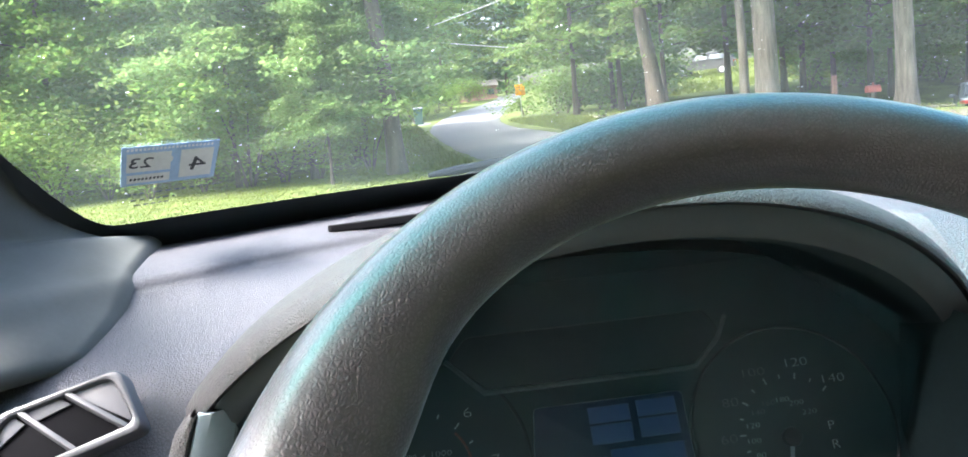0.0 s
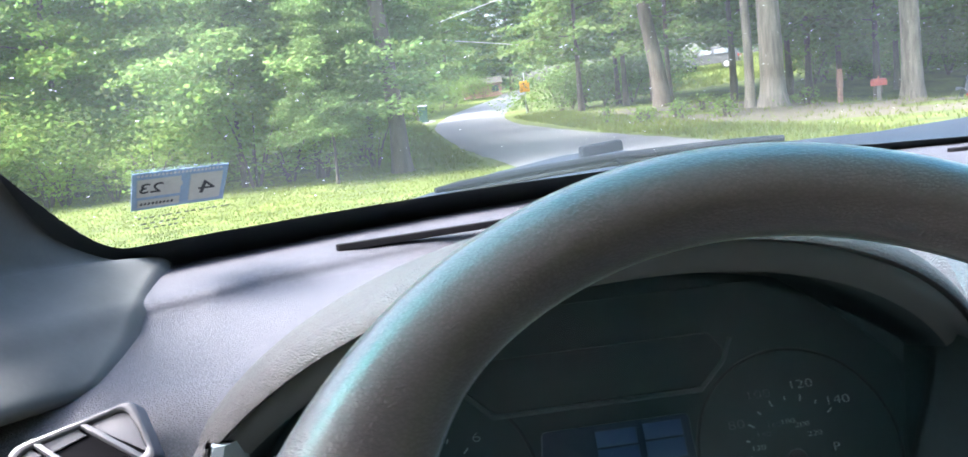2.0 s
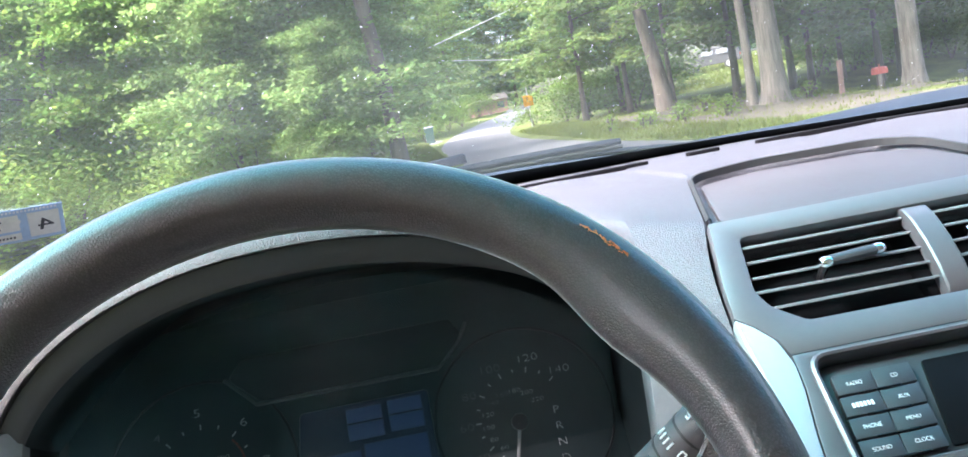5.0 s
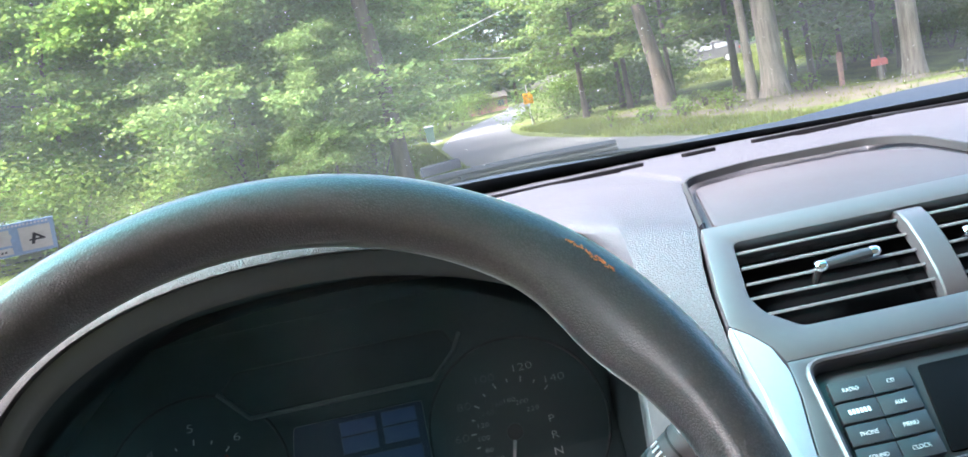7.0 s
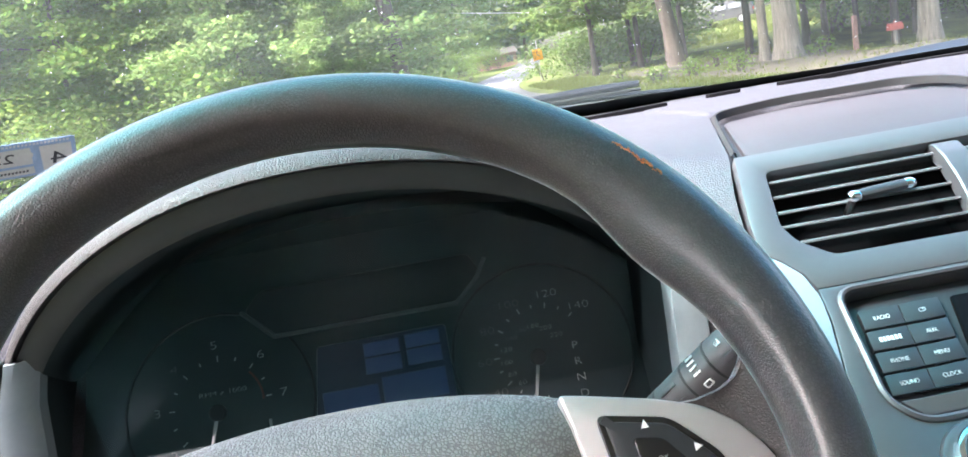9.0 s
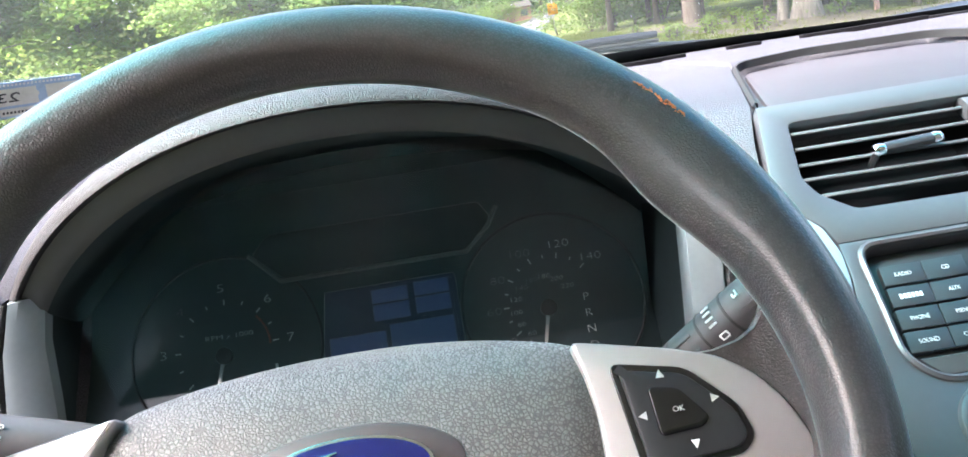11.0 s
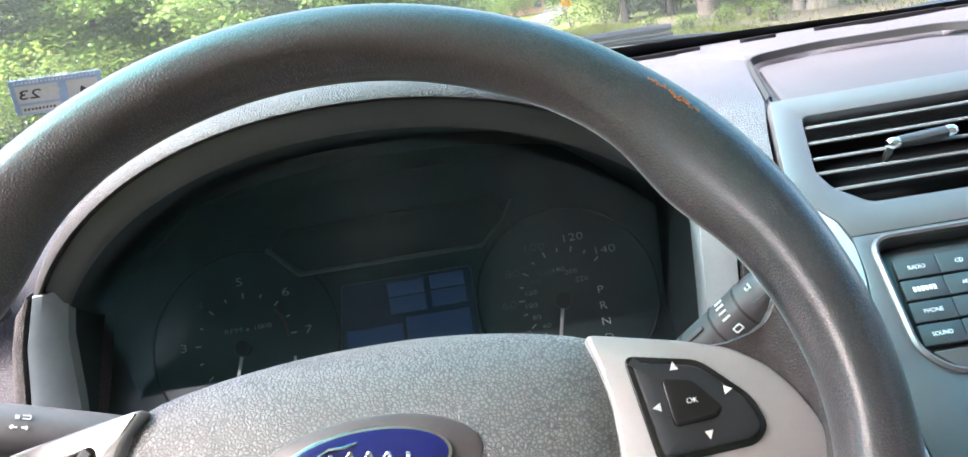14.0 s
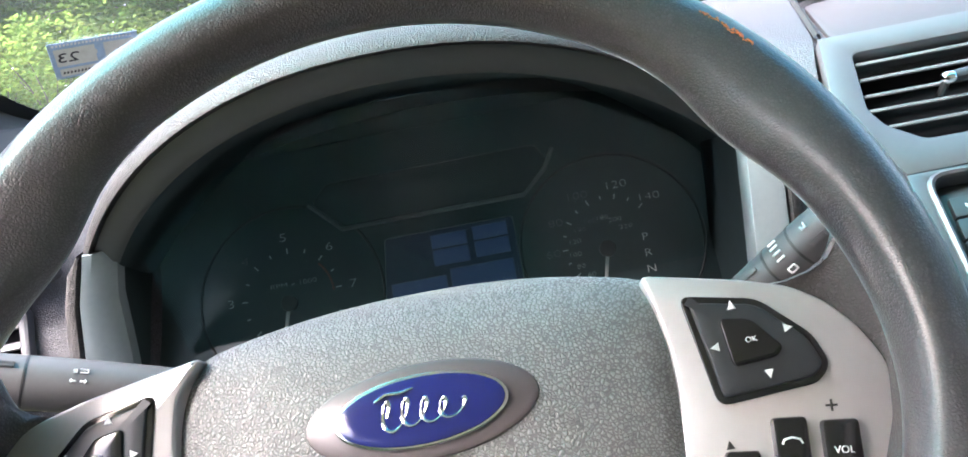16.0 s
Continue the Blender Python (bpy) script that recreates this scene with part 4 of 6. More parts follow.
            bm = bmesh.new()
            mm = m @ pose(0.1395, -0.0136, 0, 0, 0, -7)
            bar(bm, mm, 0, 0, 0.0042, 0.0008, 0.0003)
            bar(bm, mm, 0, 0, 0.0008, 0.0042, 0.0004)
            part("plus_mark", bm, M_BLACK, spoke, "black printed plus sign")
            bm = bmesh.new()
            slab(bm, [(-0.0016, -0.0016), (0.0016, 0), (-0.0016, 0.0016)], m @ pose(0.1010, -0.0210, 0, 0, 0, 90), 0.0003, 0.0001, 0.0003)
            part("triangle_mark", bm, M_BLACK, spoke, "black printed triangle")
    # column behind the hub
    bm = bmesh.new()
    path = [WHEEL @ Vector((0, 0, z)) for z in (-0.035, -0.06, -0.10, -0.16, -0.3)]
    sweep(bm, path, [0.055, 0.06, 0.062, 0.062, 0.06], 28)
    part("column_shroud", bm, M_STALK, w, "black steering column shroud")
    return w


steering_wheel()


def stalk(tip, root, radii, name, label, ringed):
    s = thing(name, root, label, "stalk")
    tip, root = Vector(tip), Vector(root)
    bm = bmesh.new()
    n = len(radii)
    sweep(bm, [root.lerp(tip, k / (n - 1)) for k in range(n)], radii, 24, 0.92)
    body = part("stalk_body", bm, M_STALK, s)
    d = (tip - root).normalized()
    for f, r in ringed:
        bm = bmesh.new()
        c = root.lerp(tip, f)
        sweep(bm, [c - d * 0.0006, c + d * 0.0006], r, 24, 0.92)
        part("groove", bm, M_BLACK, s)
    return s, d


TIP1, ROOT1 = (0.192, 0.100, 1.106), (0.090, 0.154, 1.002)
TIP2, ROOT2 = (-0.262, 0.090, 1.115), (-0.06, 0.155, 1.026)
s1, d1 = stalk(TIP1, ROOT1, [0.009, 0.0095, 0.010, 0.0105, 0.0115, 0.0124, 0.0126, 0.0126, 0.0126, 0.0127, 0.0126, 0.0115, 0.008], "wiper_stalk", "dark grey wiper stalk with a ribbed end", ((0.56, 0.0128), (0.685, 0.0129), (0.79, 0.0130)))
s2, d2 = stalk(TIP2, ROOT2, [0.0095, 0.010, 0.0105, 0.011, 0.0122, 0.0132, 0.0138, 0.0140, 0.0140, 0.0140, 0.013, 0.009], "signal_stalk", "dark grey turn signal stalk with printed arrows", ((0.647, 0.0139), (0.703, 0.0142)))


def stalk_marks(s, tip, root, rad, marks, turn=0, eye=Vector((0.04, -0.28, 1.23))):
    """Raised strokes on the side of a stalk that faces the driver."""
    tip, root = Vector(tip), Vector(root)
    d = (tip - root).normalized()
    for name, mat, along, around, size in marks:
        c = root.lerp(tip, along)
        n = (eye - c)
        n = (n - d * n.dot(d)).normalized()
        up = d.cross(n) if d.x < 0 else n.cross(d)
        q = (n * math.cos(around) + up * math.sin(around)).normalized()
        m = basis(c + q * rad, d if d.x > 0 else -d, q.cross(d if d.x > 0 else -d)) @ pose(0, 0, 0, 0, 0, turn)
        bm = bmesh.new()
        for x, y, w, h in size:
            bar(bm, m, x, y, w, h, 0.0008)
        part(name, bm, mat, s)


stalk_marks(s1, TIP1, ROOT1, 0.0126, [("printed_mark", M_WHITE, 0.738, a, [(0, 0, 0.0046, 0.0010)]) for a in (0.95, 0.70, 0.45, 0.20)] + [
    ("printed_ring", M_WHITE, 0.742, -0.35, [(-0.0020, 0, 0.0007, 0.0026), (0.0020, 0, 0.0007, 0.0026), (0, 0.0014, 0.0040, 0.0006), (0, -0.0014, 0.0040, 0.0006)]),
    ("rib", M_STALK, 0.622, 0.55, [(0, 0, 0.0105, 0.0019), (0.0004, 0.0006, 0.0095, 0.0006)]),
    ("rib", M_STALK, 0.622, -0.15, [(0, 0, 0.0105, 0.0019), (0.0004, 0.0006, 0.0095, 0.0006)]),
    ("printed_dot", M_WHITE, 0.60, -0.50, [(0, 0, 0.0014, 0.0014)]),
    ("rib", M_STALK, 0.86, -0.15, [(0, 0, 0.0085, 0.0030)]),
    ("printed_mark", M_WHITE, 0.85, 0.45, [(0, 0, 0.0030, 0.0008), (0.0010, 0.0012, 0.0008, 0.0026), (-0.0012, 0.0010, 0.0008, 0.0016)]),
    ("printed_mark", M_WHITE, 0.515, 0.0, [(0, 0.003, 0.0026, 0.0008), (0, -0.0035, 0.0024, 0.0007), (0, -0.0050, 0.0024, 0.0007), (-0.0004, 0.0065, 0.0022, 0.0008), (0.0002, 0.0080, 0.0018, 0.0008)])])
stalk_marks(s2, TIP2, ROOT2, 0.0134, [
    ("arrow_mark", M_WHITE, 0.602, 0.15, [(-0.0020, 0, 0.0022, 0.0008), (-0.0030, 0, 0.0005, 0.0020), (-0.0035, 0, 0.0005, 0.0011), (0.0020, 0, 0.0022, 0.0008), (0.0030, 0, 0.0005, 0.0020), (0.0035, 0, 0.0005, 0.0011)]),
    ("lamp_mark", M_WHITE, 0.599, 0.46, [(0.0014, 0, 0.0034, 0.0004), (0.0014, 0.0018, 0.0034, 0.0004), (0.0032, 0.0009, 0.0004, 0.0018), (-0.0024, 0.0014, 0.0018, 0.0004), (-0.0024, 0.0007, 0.0018, 0.0004), (-0.0024, 0, 0.0018, 0.0004)]),
    ("rib", M_STALK, 0.765, 0.62, [(0, 0, 0.0190, 0.0032), (0.0006, 0.0004, 0.0178, 0.0020)]),
    ("rib", M_STALK, 0.765, -0.55, [(0, 0, 0.0190, 0.0032), (0.0006, 0.0004, 0.0178, 0.0020)])])


# ---- centre stack ----
STACK = basis((0.293, 0.181, 1.0535), (1, 0, 0), (0, 0.76, 0.65))


def st(x, s):
    return (x - 0.293, s)


MID = 0.385


def mirror_line(points):
    """A closed outline from its left half."""
    return points + [(2 * MID - x, s) for x, s in points[::-1]]


def center_stack():
    c = thing("center_stack", (MID, 0.18, 0.9), "satin silver centre console panel", "console panel", kind="structure")
    outer = mirror_line([(0.270, -0.26), (0.262, -0.15), (0.256, -0.06), (0.2555, 0.0), (0.254, 0.03), (0.246, 0.055), (0.2415, 0.0715), (0.2440, 0.10), (0.2541, 0.1537)])
    # upper vent frame with a hole for both vents, then the lower panel with a hole for the radio
    vent_hole = mirror_line([(0.3835, 0.0605), (0.2860, 0.0615), (0.2680, 0.0765), (0.2625, 0.0905), (0.2695, 0.1340), (0.2730, 0.1365)])
    up = mirror_line([(0.2652, 0.0389), (0.2615, 0.0512), (0.2523, 0.0634), (0.2420, 0.0726), (0.2448, 0.10), (0.2545, 0.1540)])
    bm = bmesh.new()
    slab(bm, [Vector(st(*p)) for p in up], STACK, 0.020, 0.0009, 0.0, hole=fillet([st(*p) for p in vent_hole], 0.004, 3))
    part("vent_frame", bm, M_STACK, c, "satin silver vent frame")
    low = mirror_line([(0.285, -0.30), (0.2530, -0.12), (0.2528, -0.05), (0.2576, -0.0167), (0.2638, 0.015), (0.2652, 0.0387)])
    radio_hole = fillet([st(*p) for p in mirror_line([(0.2860, -0.0520), (0.2735, -0.0380), (0.2765, 0.0320)])], 0.009, 5)
    bm = bmesh.new()
    slab(bm, [st(*p) for p in low], STACK, 0.02, 0.0009, 0.0, hole=radio_hole)
    part("lower_panel", bm, M_STACK, c, "satin silver lower panel")
    # raised rim round the radio
    bm = bmesh.new()
    ring = [Vector(p) for p in radio_hole]
    rows = []
    for grow, z in ((0.0055, -0.002), (0.0045, 0.0012), (0.0028, 0.0024), (0.0012, 0.0016), (0.0, -0.0015), (-0.0005, -0.012)):
        rows.append([STACK @ Vector((p.x, p.y, z)) for p in inset(ring, -grow)])
    quad_strip(bm, rows, True)
    part("radio_rim", bm, M_STACK, c, "bright rounded rim")
    # pale blade along each flank
    for s in (1, -1):
        bm = bmesh.new()
        blade = [(0.2412, 0.0722), (0.2518, 0.0630), (0.2610, 0.0508), (0.2648, 0.0326), (0.2632, 0.015), (0.2571, -0.0167), (0.2523, -0.05), (0.2522, -0.14), (0.238, -0.14), (0.2385, -0.06), (0.2400, -0.02), (0.2425, 0.02), (0.2405, 0.052)]
        if s < 0:
            blade = [(2 * MID - x, q) for x, q in blade][::-1]
        slab(bm, fillet([st(*p) for p in blade], 0.003, 3), STACK, 0.02, 0.002, 0.001)
        part("side_blade", bm, M_TRIM, c, "pale silver side blade")
    return c


center_stack()


def center_vents():
    for s in (1, -1):
        X = (lambda x: x) if s > 0 else (lambda x: 2 * MID - x)
        v = thing("air_vent", STACK @ Vector((X(0.325) - 0.293, 0.1, -0.03)), "dark louvred dashboard air vent with a chrome-tipped tab", "air vent", "centre air vents")
        bm = bmesh.new()
        back = [st(X(x), q) for x, q in ((0.262, 0.058), (0.388, 0.058), (0.388, 0.139), (0.262, 0.139))]
        slab(bm, back if s > 0 else back[::-1], STACK, 0.004, 0.0005, -0.030)
        part("duct", bm, M_SLOT, v)
        for k, (xl, ql, xr, qr) in enumerate(((0.2700, 0.1312, 0.3846, 0.1312), (0.2680, 0.1180, 0.3852, 0.1182), (0.2660, 0.1047, 0.386, 0.1040), (0.2640, 0.0930, 0.3872, 0.0912), (0.2720, 0.0790, 0.3872, 0.0785))):
            bm = bmesh.new()
            a, b = STACK @ Vector((X(xl) - 0.293, ql, -0.0065)), STACK @ Vector((X(xr) - 0.293, qr, -0.0065))
            mm = basis((a + b) / 2, (b - a) * s, STACK.to_3x3() @ Vector((0, 0.55, -0.83)))
            box(bm, mm, (b - a).length, 0.0085, 0.0018, 0.0008)
            part("louvre", bm, M_VENT, v, "grey louvre blade")
        bm = bmesh.new()
        a, b = STACK @ Vector((X(0.3105) - 0.293, 0.0997, 0.0035)), STACK @ Vector((X(0.3560) - 0.293, 0.1030, 0.0035))
        sweep(bm, [a.lerp(b, t) for t in (0.12, 0.25, 0.5, 0.75, 0.88)], [0.0042, 0.0048, 0.0048, 0.0048, 0.0042], 12, 0.8)
        tab = part("tab", bm, M_BUTTON, v, "black thumb tab")
        for t0, t1 in ((0.0, 0.15), (0.85, 1.0)):
            bm = bmesh.new()
            sweep(bm, [a.lerp(b, t0 + (t1 - t0) * q) for q in (0, 0.3, 0.7, 1)], [0.0030, 0.0048, 0.0050, 0.0044] if t0 == 0 else [0.0044, 0.0050, 0.0048, 0.0030], 12, 0.8)
            part("chrome_tip", bm, M_CHROME, tab, "chrome tab end")
        bm = bmesh.new()
        sweep(bm, [STACK @ Vector((X(0.3130) - 0.293, 0.0985, z)) for z in (0.003, -0.012)], 0.0025, 8)
        part("tab_stem", bm, M_BLACK, tab)
    d = thing("vent_divider", STACK @ Vector((MID - 0.293, 0.1, -0.02)), "satin silver bar between the two centre vents", "vent divider")
    bm = bmesh.new()
    rows = []
    for q, z in ((0.0605, -0.006), (0.066, -0.001), (0.08, 0.003), (0.10, 0.0055), (0.12, 0.005), (0.132, 0.002), (0.1400, -0.006)):
        hw = 0.0090
        rows.append([STACK @ Vector((MID + 0.0085 - 0.003 * (0.1333 - q) / 0.07 - 0.293 + x, q, z + dz)) for x, dz in ((-hw, -0.012), (-hw, -0.001), (-hw + 0.001, 0.0), (hw - 0.001, 0.0), (hw, -0.001), (hw, -0.012))])
    quad_strip(bm, rows)
    part("bar", bm, M_STACK, d)


center_vents()


def radio():
    r = thing("car_radio", STACK @ Vector((MID - 0.293, -0.01, -0.02)), "black car radio with labelled buttons beside a dark screen", "radio")
    bm = bmesh.new()
    face = fillet([st(*p) for p in mirror_line([(0.2866, -0.0515), (0.2740, -0.0376), (0.2770, 0.0315)])], 0.009, 5)
    slab(bm, face, STACK, 0.006, 0.001, -0.008)
    part("fascia", bm, M_BUTTON, r, "black radio fascia")
    names = (("RADIO", "CD"), (None, "AUX"), ("PHONE", "MENU"), ("SOUND", "CLOCK"))
    for row, pair in enumerate(names):
        for col, text in enumerate(pair):
            q = 0.0143 - 0.01437 * row
            x = (0.2942 if col == 0 else 0.3190) - 0.0014 * row
            bm = bmesh.new()
            hw, hh = 0.0122, 0.0066
            slab(bm, fillet([st(x - hw + 0.0006, q + hh), st(x - hw - 0.0006, q - hh), st(x + hw - 0.0006, q - hh), st(x + hw + 0.0006, q + hh)], 0.0008, 2), STACK, 0.004, 0.0006, -0.0040)
            b = part("button", bm, M_BUTTON, r, "black labelled button")
            mm = STACK @ Matrix.Translation((x - 0.293, q, -0.0040))
            if text:
                lettering("caption", text, 0.0027, mm, M_WHITE, b, stretch=0.86, thin=0.025)
            else:
                bm = bmesh.new()
                for k in range(6):
                    bar(bm, mm, -0.0058 + 0.0023 * k, 0, 0.0016, 0.0030, 0.0003)
                part("caption_bar", bm, M_WHITE, b)
            if col == 0:
                bm = bmesh.new()
                bar(bm, STACK @ Matrix.Translation((x + 0.0125 - 0.293, q - 0.0070, -0.0042)), 0, 0, 0.026, 0.0009, 0.0012)
                part("key_gap_rib", bm, M_GLOSS, b)
    bm = bmesh.new()
    slab(bm, fillet([st(*p) for p in mirror_line([(0.3300, -0.0350), (0.3405, 0.0215)])], 0.002, 2), STACK, 0.004, 0.0006, -0.0065)
    part("screen", bm, M_SCREEN, r, "dark switched-off screen")
    bm = bmesh.new()
    slab(bm, fillet([st(*p) for p in mirror_line([(0.2900, -0.0500), (0.2800, -0.0385), (0.3300, -0.0385)])], 0.002, 2), STACK, 0.004, 0.001, -0.0045)
    part("lower_sill", bm, M_STACK, r, "satin grey sill")
    k = thing("radio_knob", STACK @ Vector((0.306 - 0.293, -0.080, 0)), "chrome-ringed round radio knob", "knob")
    m = STACK @ pose(0.306 - 0.293, -0.084, 0)
    circ = lambda rad, n=40: [(rad * math.cos(t), rad * math.sin(t)) for t in (2 * math.pi * i / n for i in range(n))]
    for rad, top, mat, nm in ((0.0255, 0.004, M_STACK, "collar"), (0.0205, 0.012, M_CHROME, "chrome_ring"), (0.0170, 0.014, M_BUTTON, "cap")):
        bm = bmesh.new()
        slab(bm, circ(rad), m, top + 0.004, 0.003 if nm != "cap" else 0.001, top)
        part(nm, bm, mat, k)


radio()


def side_vent():
    v = thing("side_air_vent", (-0.297, 0.29, 1.07), "grey four-sided side air vent with slanted vanes", "air vent")
    m = basis((-0.3159, 0.3168, 1.089), (1, 0.03, 0.05), (-0.05, 0.55, 1)) @ Matrix.Scale(1.07, 4)
    m = m @ Matrix.Translation((0, 0, 0.022))
    quadr = lambda e: fillet([(-0.052 + e, -0.027 + e), (0.040 - e, -0.005 + e), (0.0290 - e, 0.029 - e), (-0.034 + e, 0.015 - e * 0.7)], 0.006, 4)
    bm = bmesh.new()
    slab(bm, quadr(0.0), m, 0.016, 0.002, 0.002, hole=quadr(0.0045))
    part("frame", bm, M_SIDE_VENT, v, "satin grey vent frame")
    # black sheet painted in for the duct's deep shade
    bm = bmesh.new()
    slab(bm, quadr(0.002), m, 0.002, 0.0005, -0.0035)
    part("duct", bm, M_DUCT, v, "black sheet for the shaded duct behind the vanes")
    for x0, y0, x1, y1 in ((-0.042, 0.001, -0.024, -0.018), (-0.025, 0.0165, 0.006, -0.011), (-0.001, 0.0215, 0.033, -0.0045)):
        bm = bmesh.new()
        a, b = m @ Vector((x0, y0, -0.001)), m @ Vector((x1, y1, -0.001))
        mm = basis((a + b) / 2, b - a, m.to_3x3() @ Vector((0.3, 0.35, 1)))
        box(bm, mm, (b - a).length, 0.005, 0.0026, 0.0008)
        part("vane", bm, M_SIDE_VENT, v)
    # flat plates behind the vanes, for the lit upper part of each cell
    for plate in ([(0.002, 0.0205), (0.025, 0.0255), (0.034, 0.000)], [(-0.023, 0.0165), (-0.004, 0.0205), (0.003, 0.0145), (-0.014, 0.009)], [(-0.040, 0.002), (-0.028, 0.0145), (-0.020, 0.0085), (-0.034, -0.0025)]):
        bm = bmesh.new()
        slab(bm, plate[::-1], m, 0.0015, 0.0003, -0.0018)
        part("guide_plate", bm, M_SIDE_VENT, v)
    return v


side_vent()


def lower_side_vent():
    v = thing("side_air_vent", (-0.345, 0.29, 1.045), "grey rectangular side air vent with level vanes", "air vent")
    m = basis((-0.3455, 0.290, 1.043), (1, 0.05, 0), (0, 0.45, 0.89))
    quadr = lambda e: fillet([(-0.045 + e, -0.034 + e), (0.045 - e, -0.034 + e), (0.045 - e, 0.034 - e), (-0.045 + e, 0.034 - e)], 0.008, 4)
    bm = bmesh.new()
    slab(bm, quadr(0.0), m, 0.014, 0.0022, 0.009, hole=quadr(0.0075))
    part("frame", bm, M_SIDE_VENT, v, "satin grey vent frame")
    # no hole behind: a black sheet stands in for the shaded duct
    bm = bmesh.new()
    slab(bm, quadr(0.004), m, 0.002, 0.0005, 0.0025)
    part("duct", bm, M_DUCT, v, "black sheet for the shaded duct behind the vanes")
    for k in range(4):
        bm = bmesh.new()
        box(bm, m @ pose(0, -0.021 + 0.0142 * k, 0.0065, -25), 0.076, 0.006, 0.0018, 0.0006)
        part("vane", bm, M_SIDE_VENT, v)
    return v


lower_side_vent()


def sticker():
    s = thing("inspection_sticker", glass_at(-0.30, 1.22, 0.002), "small blue and white inspection sticker stuck to the windshield", "sticker")
    a, b, c = glass_at(-0.3344, 1.2203, 0.0015), glass_at(-0.2727, 1.2192, 0.0015), glass_at(-0.3183, 1.2500, 0.0015)
    m = basis(a, b - a, c - a)
    w, h = (b - a).length, (m.inverted() @ c).y
    sh = (m.inverted() @ c).x
    q = lambda u, v: (u * w + sh * v, v * h)
    def patch(name, u0, v0, u1, v1, mat, top, label=""):
        bm = bmesh.new()
        slab(bm, [q(u0, v0), q(u1, v0), q(u1, v1), q(u0, v1)], m, 0.0003, 0.0001, top)
        return part(name, bm, mat, s, label)
    patch("backing", 0, 0, 1, 1, M_STICK_BLUE, 0.0003, "pale blue backing")
    patch("month_field", 0.60, 0.10, 0.95, 0.83, M_STICK_PALE, 0.0006)
    patch("year_field", 0.05, 0.36, 0.50, 0.83, M_STICK_PALE, 0.0006)
    patch("strip", 0.06, 0.07, 0.50, 0.28, M_STICK_PALE, 0.0006)
    lettering("numeral", "4", 0.017, m @ Matrix.Translation((*q(0.79, 0.46), 0.0008)), M_STICK_DARK, s, 0.0002, mirror=True, stretch=1.25)
    lettering("numeral", "23", 0.0125, m @ Matrix.Translation((*q(0.19, 0.60), 0.0008)), M_STICK_DARK, s, 0.0002, mirror=True, stretch=1.1)
    bm = bmesh.new()
    for k in range(22):
        bar(bm, m, q(0.06 + 0.041 * k, 0.93)[0], q(0, 0.93)[1], 0.0016, 0.0022, 0.0008)
    part("header_print", bm, M_WHITE, s)
    bm = bmesh.new()
    for k in range(9):
        bar(bm, m, q(0.10 + 0.04 * k, 0.17)[0], q(0, 0.17)[1], 0.0018, 0.003, 0.0009)
    part("footer_print", bm, M_STICK_DARK, s)
    bm = bmesh.new()
    e = [(q(0.42, 0.62)[0] + 0.0075 * math.cos(t), q(0, 0.62)[1] + 0.0065 * math.sin(t)) for t in (2 * math.pi * k / 24 for k in range(24))]
    slab(bm, e, m, 0.0003, 0.0001, 0.0009)
    part("seal", bm, M_STICK_PALE, s)
    # maker's etching below
    t = thing("glass_etching", glass_at(-0.30, 1.206, 0.002), "dark printed maker's marks low on the windshield", "glass marking")
    bm = bmesh.new()
    rng = random.Random(3)
    for row, (z, x0, x1) in enumerate(((1.2123, -0.333, -0.269), (1.2070, -0.333, -0.306), (1.2027, -0.333, -0.310))):
        x = x0
        while x < x1:
            l = rng.uniform(0.0015, 0.005)
            a0 = glass_at(x, z, 0.0012)
            mm = basis(a0, glass_at(x + 0.01, z, 0.0012) - a0, glass_at(x, z + 0.01, 0.0012) - a0)
            bar(bm, mm, 0, 0, l, 0.0016, 0.0003)
            x += l + rng.uniform(0.0008, 0.002)
    part("marks", bm, M_STICK_DARK, t)


sticker()


